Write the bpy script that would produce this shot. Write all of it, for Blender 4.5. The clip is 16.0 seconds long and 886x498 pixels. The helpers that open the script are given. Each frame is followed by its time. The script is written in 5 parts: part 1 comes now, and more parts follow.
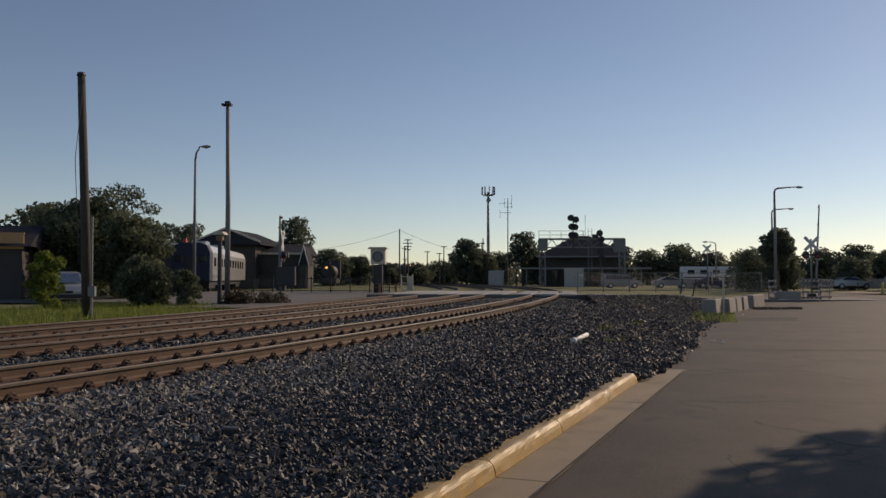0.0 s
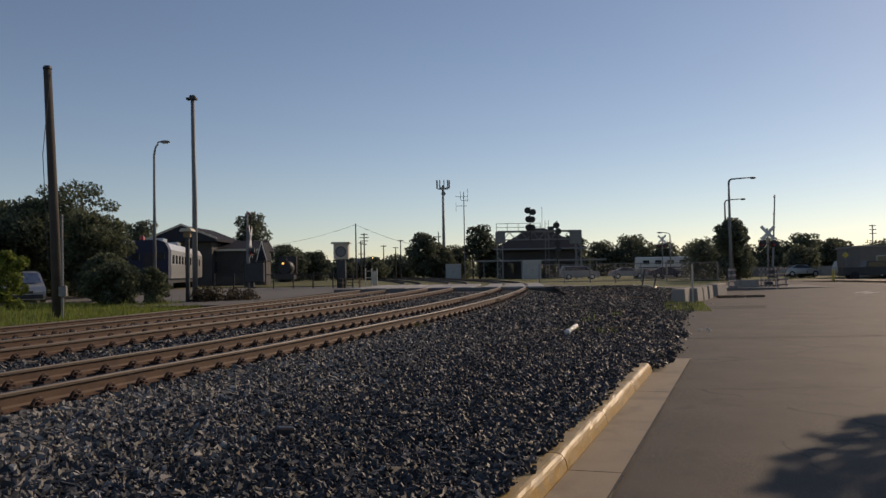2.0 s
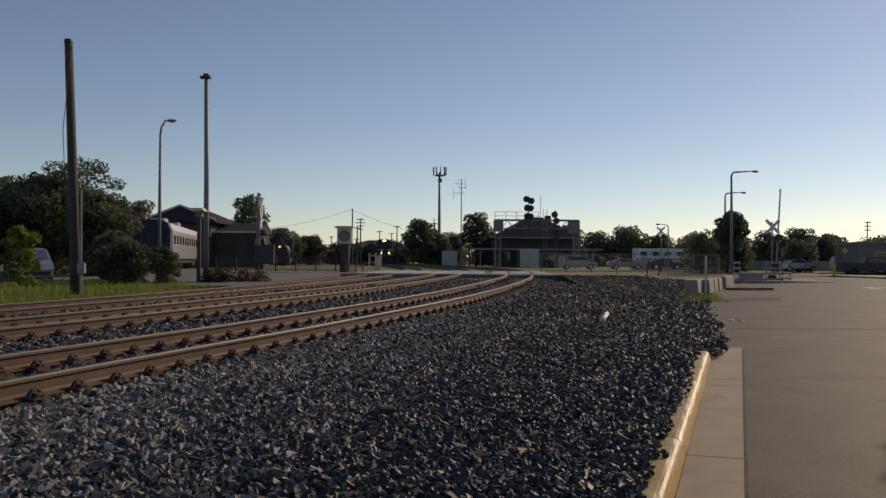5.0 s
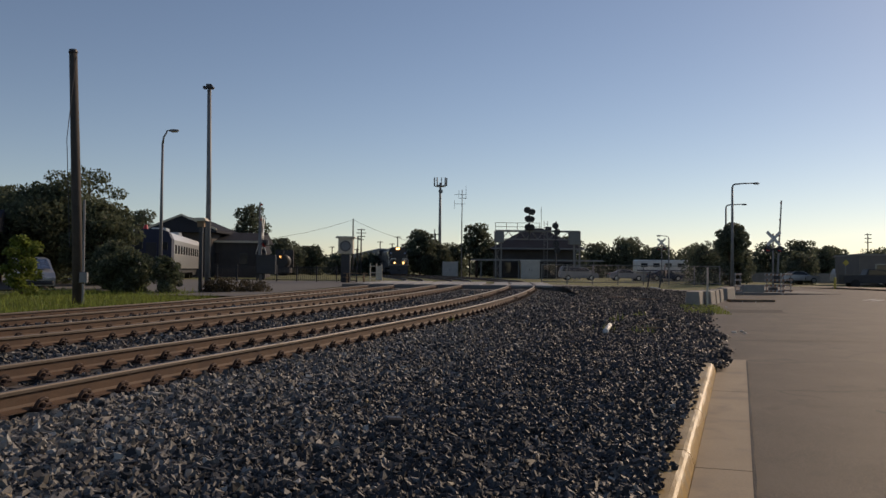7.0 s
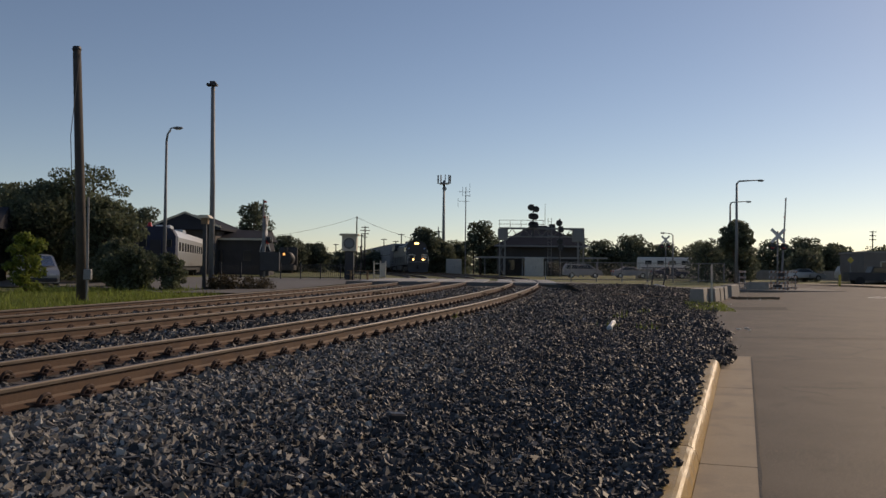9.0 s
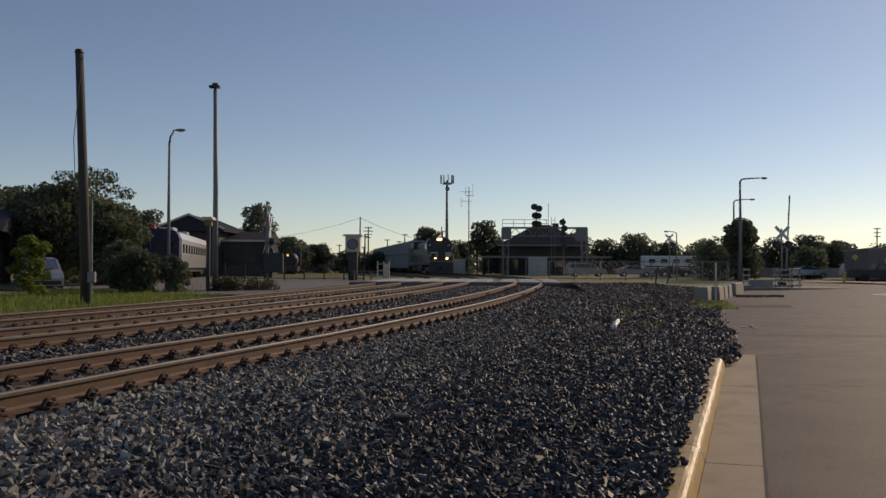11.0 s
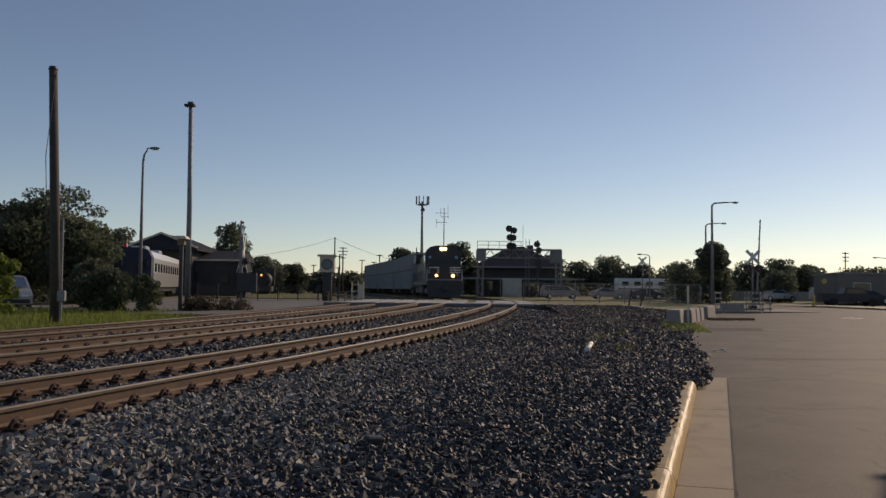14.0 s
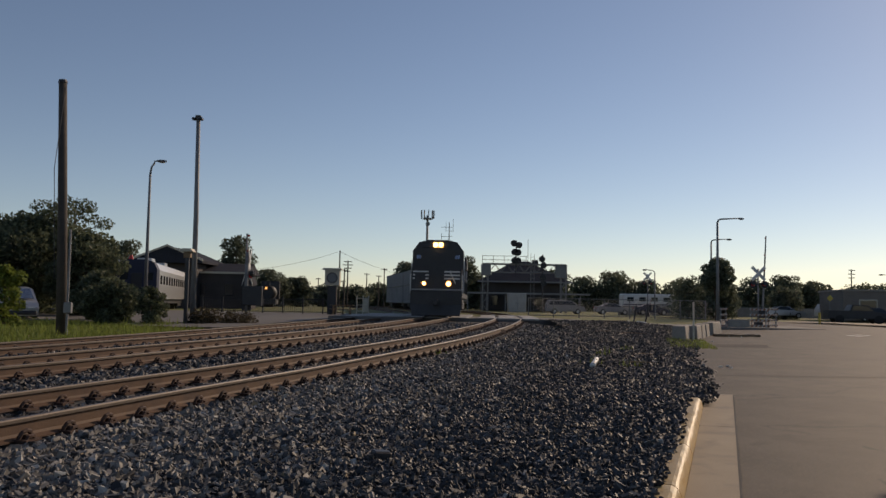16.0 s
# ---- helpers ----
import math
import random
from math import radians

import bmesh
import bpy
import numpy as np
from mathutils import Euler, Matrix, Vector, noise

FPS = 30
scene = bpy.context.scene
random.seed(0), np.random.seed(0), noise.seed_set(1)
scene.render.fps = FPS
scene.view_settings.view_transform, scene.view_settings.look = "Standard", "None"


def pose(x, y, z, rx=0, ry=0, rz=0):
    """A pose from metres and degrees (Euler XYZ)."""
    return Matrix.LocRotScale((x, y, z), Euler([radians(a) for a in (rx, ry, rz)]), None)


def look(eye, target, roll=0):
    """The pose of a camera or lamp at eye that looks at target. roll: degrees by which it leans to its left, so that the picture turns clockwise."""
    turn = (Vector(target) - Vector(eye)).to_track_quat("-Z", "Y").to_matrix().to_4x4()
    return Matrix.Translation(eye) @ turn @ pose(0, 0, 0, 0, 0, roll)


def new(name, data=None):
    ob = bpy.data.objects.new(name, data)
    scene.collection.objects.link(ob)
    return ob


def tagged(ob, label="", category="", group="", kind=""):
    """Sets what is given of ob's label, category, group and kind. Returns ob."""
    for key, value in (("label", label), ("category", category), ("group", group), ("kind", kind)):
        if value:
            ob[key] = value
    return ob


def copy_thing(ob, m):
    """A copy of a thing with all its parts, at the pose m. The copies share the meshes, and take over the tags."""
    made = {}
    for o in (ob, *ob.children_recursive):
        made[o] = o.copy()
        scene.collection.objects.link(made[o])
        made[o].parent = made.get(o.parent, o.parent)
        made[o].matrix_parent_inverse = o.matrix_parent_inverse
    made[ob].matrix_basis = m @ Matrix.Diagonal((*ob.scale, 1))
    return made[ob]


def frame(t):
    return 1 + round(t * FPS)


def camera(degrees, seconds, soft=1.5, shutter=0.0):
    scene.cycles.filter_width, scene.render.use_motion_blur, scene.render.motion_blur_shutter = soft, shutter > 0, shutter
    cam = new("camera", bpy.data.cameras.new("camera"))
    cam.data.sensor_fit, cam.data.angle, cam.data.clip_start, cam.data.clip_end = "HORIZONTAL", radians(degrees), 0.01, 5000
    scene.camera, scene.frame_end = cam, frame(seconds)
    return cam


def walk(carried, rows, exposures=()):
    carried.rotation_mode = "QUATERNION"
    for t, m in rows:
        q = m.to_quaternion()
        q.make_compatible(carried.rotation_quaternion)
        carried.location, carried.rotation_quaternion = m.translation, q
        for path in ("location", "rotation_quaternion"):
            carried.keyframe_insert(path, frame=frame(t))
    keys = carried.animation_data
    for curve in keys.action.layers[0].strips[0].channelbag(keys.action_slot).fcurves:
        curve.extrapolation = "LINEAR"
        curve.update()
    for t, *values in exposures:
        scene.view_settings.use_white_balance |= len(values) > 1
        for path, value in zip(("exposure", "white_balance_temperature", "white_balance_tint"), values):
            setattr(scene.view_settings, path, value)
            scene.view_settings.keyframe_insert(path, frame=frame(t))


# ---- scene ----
cam = camera(56.3, 16.0, soft=1.5)
PATH = [
    (0, (0.446, -0.009, 1.62), (0.309, 1.985, 1.692), -0.0),
    (0.5, (0.189, 0.0, 1.62), (0.064, 1.995, 1.689), -0.3),
    (1, (-0.069, -0.027, 1.634), (-0.162, 1.97, 1.702), -0.7),
    (1.5, (-0.294, 0.022, 1.644), (-0.352, 2.02, 1.712), -1.1),
    (2, (-0.509, 0.013, 1.629), (-0.529, 2.012, 1.685), -0.9),
    (2.5, (-0.797, -0.033, 1.634), (-0.801, 1.967, 1.666), -0.7),
    (3, (-0.987, 0.026, 1.621), (-0.987, 2.026, 1.641), -0.5),
    (3.5, (-1.188, 0.154, 1.591), (-1.214, 2.154, 1.603), -0.2),
    (6, (-1.617, 0.17, 1.552), (-1.599, 2.169, 1.595), 0.7),
    (6.5, (-1.623, 0.154, 1.552), (-1.616, 2.154, 1.602), 0.7),
    (7, (-1.623, 0.146, 1.56), (-1.621, 2.146, 1.611), 0.6),
    (7.5, (-1.619, 0.17, 1.542), (-1.627, 2.169, 1.594), 0.8),
    (8, (-1.615, 0.181, 1.54), (-1.622, 2.18, 1.597), 0.7),
    (8.5, (-1.623, 0.174, 1.545), (-1.63, 2.173, 1.593), 0.7),
    (9, (-1.619, 0.178, 1.541), (-1.626, 2.177, 1.586), 0.6),
    (11.5, (-1.613, 0.19, 1.544), (-1.627, 2.19, 1.589), 0.1),
    (12, (-1.61, 0.19, 1.544), (-1.614, 2.189, 1.59), 0.1),
    (12.5, (-1.614, 0.177, 1.554), (-1.608, 2.177, 1.604), -0.0),
    (13, (-1.62, 0.168, 1.555), (-1.599, 2.166, 1.625), 0.1),
    (13.5, (-1.618, 0.156, 1.558), (-1.582, 2.154, 1.643), 0.2),
    (14, (-1.619, 0.157, 1.555), (-1.574, 2.154, 1.651), 0.6),
    (14.5, (-1.61, 0.151, 1.553), (-1.56, 2.148, 1.654), 0.9),
    (15, (-1.624, 0.138, 1.554), (-1.577, 2.134, 1.666), 1.0),
    (15.5, (-1.633, 0.139, 1.559), (-1.594, 2.135, 1.679), 1.1),
    (16, (-1.648, 0.119, 1.562), (-1.615, 2.115, 1.692), 1.0),
]
walk(cam, [(t, look(eye, target, roll)) for t, eye, target, roll in PATH], [(0.0, 0.0, 7600, 17.0), (16.0, 0.0, 7600, 17.0)])

# ---- world, sun ----
SUN_AZ, SUN_EL = 45.0, 26.0   # degrees clockwise from +y, and above the horizon
world = bpy.data.worlds.new("sky")
scene.world = world
world.use_nodes = True
wn = world.node_tree.nodes
sky = wn.new("ShaderNodeTexSky")
sky.sky_type = "NISHITA"
sky.sun_disc = False
sky.sun_elevation, sky.sun_rotation = radians(SUN_EL), radians(SUN_AZ)
sky.dust_density, sky.ozone_density, sky.air_density = 0.15, 2.3, 0.8
wn["Background"].inputs[1].default_value = 0.089
world.node_tree.links.new(sky.outputs[0], wn["Background"].inputs[0])
sun_data = bpy.data.lights.new("sun", "SUN")
sun_data.energy, sun_data.angle, sun_data.color = 2.7, radians(0.6), (1.0, 0.84, 0.65)
sun = new("sun", sun_data)
sd = Vector((math.sin(radians(SUN_AZ)) * math.cos(radians(SUN_EL)), math.cos(radians(SUN_AZ)) * math.cos(radians(SUN_EL)), math.sin(radians(SUN_EL))))
sun.matrix_world = look(sd * 50, (0, 0, 0))


# ---- materials ----
def material(name, color, rough=0.7, metal=0.0, vary=0.25, scale=3.0, fine=40.0, bump=0.2, bump_scale=60.0, emit=None, dist=0.01, rand=0.0, island=0.0):
    """A surface with variation at two scales and a fine relief; scales are per metre."""
    m = bpy.data.materials.new(name)
    m.use_nodes = True
    nt = m.node_tree
    b = nt.nodes["Principled BSDF"]
    b.inputs["Roughness"].default_value, b.inputs["Metallic"].default_value = rough, metal
    tc = nt.nodes.new("ShaderNodeTexCoord")
    base = nt.nodes.new("ShaderNodeRGB")
    base.outputs[0].default_value = (*color, 1)
    last = base.outputs[0]
    if vary:
        n1, n2 = nt.nodes.new("ShaderNodeTexNoise"), nt.nodes.new("ShaderNodeTexNoise")
        for n, s in ((n1, scale), (n2, fine)):
            n.inputs["Scale"].default_value, n.inputs["Detail"].default_value = s, 6
            nt.links.new(tc.outputs["Object"], n.inputs["Vector"])
        add = nt.nodes.new("ShaderNodeMath")
        add.operation = "ADD"
        nt.links.new(n1.outputs[0], add.inputs[0]), nt.links.new(n2.outputs[0], add.inputs[1])
        r = nt.nodes.new("ShaderNodeMapRange")
        r.inputs[1].default_value, r.inputs[2].default_value = 0.65, 1.35
        r.inputs[3].default_value, r.inputs[4].default_value = 1 - vary, 1 + vary
        nt.links.new(add.outputs[0], r.inputs[0])
        fac = r.outputs[0]
        for on, node, sock in ((rand, "ShaderNodeObjectInfo", "Random"), (island, "ShaderNodeNewGeometry", "Random Per Island")):
            if on:
                o = nt.nodes.new(node)
                q = nt.nodes.new("ShaderNodeMapRange")
                q.inputs[3].default_value, q.inputs[4].default_value = 1 - on, 1 + on
                nt.links.new(o.outputs[sock], q.inputs[0])
                mu = nt.nodes.new("ShaderNodeMath")
                mu.operation = "MULTIPLY"
                nt.links.new(fac, mu.inputs[0]), nt.links.new(q.outputs[0], mu.inputs[1])
                fac = mu.outputs[0]
        sc = nt.nodes.new("ShaderNodeVectorMath")
        sc.operation = "SCALE"
        nt.links.new(last, sc.inputs[0]), nt.links.new(fac, sc.inputs["Scale"])
        last = sc.outputs[0]
    nt.links.new(last, b.inputs["Base Color"])
    if bump:
        n3 = nt.nodes.new("ShaderNodeTexNoise")
        n3.inputs["Scale"].default_value, n3.inputs["Detail"].default_value = bump_scale, 5
        nt.links.new(tc.outputs["Object"], n3.inputs["Vector"])
        bp = nt.nodes.new("ShaderNodeBump")
        bp.inputs["Strength"].default_value, bp.inputs["Distance"].default_value = bump, dist
        nt.links.new(n3.outputs[0], bp.inputs["Height"])
        nt.links.new(bp.outputs[0], b.inputs["Normal"])
    if emit:
        b.inputs["Emission Color"].default_value, b.inputs["Emission Strength"].default_value = (*emit[:3], 1), emit[3]
    return m


def mix_noise(m, color, scale, lo, hi, detail=8):
    """Lays patches of a second colour over a material, where a noise passes lo to hi."""
    nt = m.node_tree
    b = nt.nodes["Principled BSDF"]
    src = b.inputs["Base Color"].links[0].from_socket
    tc = nt.nodes.new("ShaderNodeTexCoord")
    n = nt.nodes.new("ShaderNodeTexNoise")
    n.inputs["Scale"].default_value, n.inputs["Detail"].default_value = scale, detail
    nt.links.new(tc.outputs["Object"], n.inputs["Vector"])
    r = nt.nodes.new("ShaderNodeMapRange")
    r.inputs[1].default_value, r.inputs[2].default_value = lo, hi
    nt.links.new(n.outputs[0], r.inputs[0])
    mx = nt.nodes.new("ShaderNodeMix")
    mx.data_type = "RGBA"
    nt.links.new(r.outputs[0], mx.inputs[0]), nt.links.new(src, mx.inputs[6])
    mx.inputs[7].default_value = (*color, 1)
    nt.links.new(mx.outputs[2], b.inputs["Base Color"])
    return m


ASPHALT = mix_noise(material("asphalt", (0.053, 0.041, 0.033), 0.72, vary=0.5, scale=0.9, fine=90, bump=0.6, bump_scale=160, dist=0.005), (0.040, 0.031, 0.026), 0.5, 0.5, 0.6)
CONCRETE = mix_noise(material("concrete", (0.28, 0.222, 0.15), 0.75, vary=0.18, scale=1.5, fine=70, bump=0.35, bump_scale=120, dist=0.004), (0.21, 0.17, 0.125), 2.2, 0.52, 0.68)
KERB_PAINT = mix_noise(material("kerb_paint", (0.37, 0.215, 0.045), 0.5, vary=0.25, scale=3, fine=45, bump=0.5, bump_scale=60, dist=0.006), (0.29, 0.195, 0.09), 4.0, 0.52, 0.66)
KERB_WORN = mix_noise(material("worn_kerb_top", (0.38, 0.27, 0.115), 0.5, vary=0.25, scale=3, fine=45, bump=0.6, bump_scale=50, dist=0.008), (0.40, 0.26, 0.08), 2.2, 0.5, 0.62)
BALLAST_BED = material("ballast_bed", (0.028, 0.028, 0.03), 0.85, vary=0.5, scale=1.2, fine=26, bump=1.0, bump_scale=24, dist=0.04)
STONE = material("stone", (0.043, 0.045, 0.049), 0.58, vary=0.3, scale=9, fine=80, bump=0.25, bump_scale=90, dist=0.004, island=0.6)
STONE_PALE = material("paler_stone", (0.185, 0.175, 0.16), 0.75, vary=0.3, scale=9, fine=80, bump=0.25, bump_scale=90, dist=0.004, island=0.55)
SOIL = mix_noise(material("dark_soil", (0.024, 0.022, 0.021), 1.0, vary=0.5, scale=1.1, fine=14, bump=1.0, bump_scale=7, dist=0.15), (0.05, 0.046, 0.043), 2.4, 0.55, 0.7)
RUST = mix_noise(material("rail_rust", (0.088, 0.046, 0.026), 0.75, vary=0.25, scale=2.5, fine=50, bump=0.4, bump_scale=70, dist=0.003), (0.062, 0.031, 0.02), 3.0, 0.45, 0.65)
RAIL_TOP = material("rail_top", (0.10, 0.077, 0.06), 0.5, 0.3, vary=0.2, scale=5, fine=80, bump=0.05)
CLIP = material("clip_iron", (0.055, 0.03, 0.022), 0.8, vary=0.3, scale=9, fine=60, bump=0.4, rand=0.3)
TIE = material("tie", (0.10, 0.085, 0.075), 0.85, vary=0.35, scale=3, fine=30, bump=0.5, bump_scale=30, rand=0.3)
GRASS = mix_noise(material("grass_ground", (0.13, 0.14, 0.04), 0.9, vary=0.4, scale=0.6, fine=14, bump=0.8, bump_scale=30, dist=0.05), (0.16, 0.13, 0.07), 0.3, 0.52, 0.66)
LOT = material("lot_asphalt", (0.13, 0.122, 0.112), 0.85, vary=0.15, scale=0.4, fine=60, bump=0.4, bump_scale=120, dist=0.005)
PANEL = material("crossing_concrete", (0.33, 0.32, 0.30), 0.7, vary=0.15, scale=0.8, fine=50, bump=0.3, bump_scale=80, dist=0.004, rand=0.1)
POLE_WOOD = material("pole_wood", (0.06, 0.05, 0.043), 0.85, vary=0.35, scale=2, fine=30, bump=0.5, bump_scale=25, dist=0.01)
GALV = material("galvanised", (0.20, 0.205, 0.21), 0.6, 0.2, vary=0.15, scale=3, fine=40, bump=0.1)
DARK = material("dark_metal", (0.04, 0.041, 0.046), 0.5, 0.3, vary=0.25, scale=4, fine=50, bump=0.15)
BARK = material("bark", (0.09, 0.065, 0.045), 0.9, vary=0.35, scale=5, fine=40, bump=0.7, bump_scale=30, dist=0.02)


BRICK = material("dark_brick", (0.062, 0.055, 0.054), 0.85, vary=0.25, scale=0.8, fine=14, bump=0.3, bump_scale=14)
ROOF = material("shingle_roof", (0.035, 0.037, 0.046), 0.8, vary=0.25, scale=0.7, fine=10, bump=0.4, bump_scale=10, dist=0.03)
WHITE = material("white_paint", (0.62, 0.62, 0.60), 0.5, vary=0.1, scale=2, fine=20, bump=0.1)
CREAM = material("cream_paint", (0.55, 0.50, 0.40), 0.6, vary=0.15, scale=2, fine=20, bump=0.1)
SILVER = material("silver_steel", (0.52, 0.52, 0.52), 0.35, 0.7, vary=0.12, scale=2, fine=20, bump=0.08)
NAVY = material("navy_paint", (0.02, 0.026, 0.055), 0.6, vary=0.2, scale=2, fine=20, bump=0.1)
BLACK = material("black_paint", (0.03, 0.03, 0.034), 0.5, vary=0.3, scale=1.5, fine=20, bump=0.12)
PALE_STEEL = material("pale_steel", (0.42, 0.41, 0.39), 0.6, vary=0.15, scale=1.5, fine=20, bump=0.1)
GREY_BRICK = material("grey_brick", (0.20, 0.17, 0.15), 0.85, vary=0.2, scale=0.8, fine=14, bump=0.3, bump_scale=14)
GREY_CAR = material("grey_car_steel", (0.25, 0.255, 0.265), 0.7, 0.1, vary=0.18, scale=0.5, fine=8, bump=0.15)
YELLOW = material("yellow_paint", (0.50, 0.38, 0.07), 0.55, vary=0.2, scale=4, fine=40, bump=0.15)
RED = material("red_paint", (0.35, 0.04, 0.03), 0.5, vary=0.15, scale=4, fine=40, bump=0.1)
DULL_ORANGE = material("dull_orange_paint", (0.27, 0.13, 0.07), 0.7, vary=0.2, scale=4, fine=40, bump=0.1)
TAN = material("tan_siding", (0.52, 0.29, 0.13), 0.7, vary=0.15, scale=1, fine=12, bump=0.2)
TYRE = material("rubber", (0.02, 0.02, 0.02), 0.85, vary=0.2, scale=10, fine=60, bump=0.2)
MIRROR_GLASS = material("mirror_glass", (0.55, 0.58, 0.62), 0.08, 0.9, vary=0, bump=0)
GLASS = material("dark_glass", (0.03, 0.035, 0.04), 0.06, vary=0.0, bump=0)
LAMP_ON = material("lamp_lit", (1.0, 0.8, 0.5), 0.4, vary=0, bump=0, emit=(1.0, 0.68, 0.27, 5.5))
# weak orange emission: the standing engine's lamp, and the halos added on the locomotive
ORANGE_GLOW = material("orange_glow", (1.0, 0.6, 0.3), 0.4, vary=0, bump=0, emit=(1.0, 0.46, 0.12, 1.5))
BEACON = material("red_lens", (0.6, 0.03, 0.03), 0.25, vary=0.1, bump=0)
TIMBER = material("timber", (0.20, 0.14, 0.09), 0.85, vary=0.3, scale=3, fine=30, bump=0.4, bump_scale=30, rand=0.3)
BLOCK = mix_noise(material("block_concrete", (0.29, 0.265, 0.235), 0.8, vary=0.2, scale=1.5, fine=30, bump=0.4, bump_scale=40, rand=0.1), (0.26, 0.24, 0.21), 2.0, 0.5, 0.65)


def some_islands(m, color, share):
    """Gives a share of a mesh's loose pieces another colour."""
    nt = m.node_tree
    b = nt.nodes["Principled BSDF"]
    src = b.inputs["Base Color"].links[0].from_socket
    g = nt.nodes.new("ShaderNodeNewGeometry")
    k = nt.nodes.new("ShaderNodeMath")
    k.operation, k.inputs[1].default_value = "MULTIPLY", 7.31
    fr = nt.nodes.new("ShaderNodeMath")
    fr.operation = "FRACT"
    lt = nt.nodes.new("ShaderNodeMath")
    lt.operation, lt.inputs[1].default_value = "LESS_THAN", share
    mx = nt.nodes.new("ShaderNodeMix")
    mx.data_type = "RGBA"
    mx.inputs[7].default_value = (*color, 1)
    nt.links.new(g.outputs["Random Per Island"], k.inputs[0]), nt.links.new(k.outputs[0], fr.inputs[0]), nt.links.new(fr.outputs[0], lt.inputs[0])
    nt.links.new(lt.outputs[0], mx.inputs[0]), nt.links.new(src, mx.inputs[6]), nt.links.new(mx.outputs[2], b.inputs["Base Color"])


ROOF.node_tree.nodes["Principled BSDF"].inputs["Specular IOR Level"].default_value = 0.1
STONE.node_tree.nodes["Principled BSDF"].inputs["Specular IOR Level"].default_value = 0.35
SOIL.node_tree.nodes["Principled BSDF"].inputs["Specular IOR Level"].default_value = 0.08
some_islands(STONE, (0.11, 0.11, 0.115), 0.05)
some_islands(STONE_PALE, (0.30, 0.23, 0.14), 0.10)
some_islands(STONE_PALE, (0.36, 0.36, 0.34), 0.08)


def leaf_material(name, color, thin=0.5):
    """Leaves let part of the light through."""
    m = material(name, color, 0.6, vary=0.25, scale=0.4, fine=5, bump=0, island=0.4)
    nt = m.node_tree
    b = nt.nodes["Principled BSDF"]
    b.inputs["Specular IOR Level"].default_value = 0.27
    tr, mx = nt.nodes.new("ShaderNodeBsdfTranslucent"), nt.nodes.new("ShaderNodeMixShader")
    nt.links.new(b.inputs["Base Color"].links[0].from_socket, tr.inputs[0])
    mx.inputs[0].default_value = thin
    nt.links.new(b.outputs[0], mx.inputs[1]), nt.links.new(tr.outputs[0], mx.inputs[2])
    nt.links.new(mx.outputs[0], nt.nodes["Material Output"].inputs[0])
    return m


def cracks(m, scale, width, color, keep=0.5):
    """Thin wandering cracks, broken up by a slow noise."""
    nt = m.node_tree
    b = nt.nodes["Principled BSDF"]
    src = b.inputs["Base Color"].links[0].from_socket
    tc = nt.nodes.new("ShaderNodeTexCoord")
    n = nt.nodes.new("ShaderNodeTexNoise")
    n.inputs["Scale"].default_value, n.inputs["Detail"].default_value = 2.5, 4
    ad = nt.nodes.new("ShaderNodeMixRGB")
    ad.blend_type, ad.inputs[0].default_value = "ADD", 0.35
    v = nt.nodes.new("ShaderNodeTexVoronoi")
    v.feature = "DISTANCE_TO_EDGE"
    v.inputs["Scale"].default_value = scale
    lt = nt.nodes.new("ShaderNodeMath")
    lt.operation, lt.inputs[1].default_value = "LESS_THAN", width
    n2 = nt.nodes.new("ShaderNodeTexNoise")
    n2.inputs["Scale"].default_value = 0.3
    g = nt.nodes.new("ShaderNodeMath")
    g.operation, g.inputs[1].default_value = "GREATER_THAN", keep
    mu = nt.nodes.new("ShaderNodeMath")
    mu.operation = "MULTIPLY"
    mx = nt.nodes.new("ShaderNodeMix")
    mx.data_type = "RGBA"
    mx.inputs[7].default_value = (*color, 1)
    nt.links.new(tc.outputs["Object"], n.inputs["Vector"]), nt.links.new(tc.outputs["Object"], ad.inputs[1]), nt.links.new(n.outputs[1], ad.inputs[2])
    nt.links.new(ad.outputs[0], v.inputs["Vector"]), nt.links.new(v.outputs["Distance"], lt.inputs[0]), nt.links.new(tc.outputs["Object"], n2.inputs["Vector"])
    nt.links.new(n2.outputs[0], g.inputs[0]), nt.links.new(lt.outputs[0], mu.inputs[0]), nt.links.new(g.outputs[0], mu.inputs[1])
    nt.links.new(mu.outputs[0], mx.inputs[0]), nt.links.new(src, mx.inputs[6]), nt.links.new(mx.outputs[2], b.inputs["Base Color"])
    return m


ASPHALT.node_tree.nodes["Principled BSDF"].inputs["Specular IOR Level"].default_value = 0.3
mix_noise(ASPHALT, (0.125, 0.095, 0.072), 75.0, 0.56, 0.64, 3)
mix_noise(ASPHALT, (0.075, 0.058, 0.044), 0.22, 0.56, 0.70)
mix_noise(ASPHALT, (0.03, 0.025, 0.022), 1.3, 0.60, 0.70)
cracks(ASPHALT, 0.33, 0.006, (0.018, 0.016, 0.015), 0.46)
cracks(ASPHALT, 0.9, 0.006, (0.02, 0.018, 0.016), 0.58)


BLADE = leaf_material("grass_blade", (0.17, 0.21, 0.05))
LEAF = leaf_material("leaf", (0.11, 0.13, 0.08))
LEAF_DRY = leaf_material("leaf_dry", (0.065, 0.055, 0.036))
LEAF_YOUNG = leaf_material("leaf_young", (0.15, 0.19, 0.04))
# paler, greyer leaf for far trees: air haze put into the colour
LEAF_HAZED = leaf_material("leaf_hazed", (0.115, 0.135, 0.095))


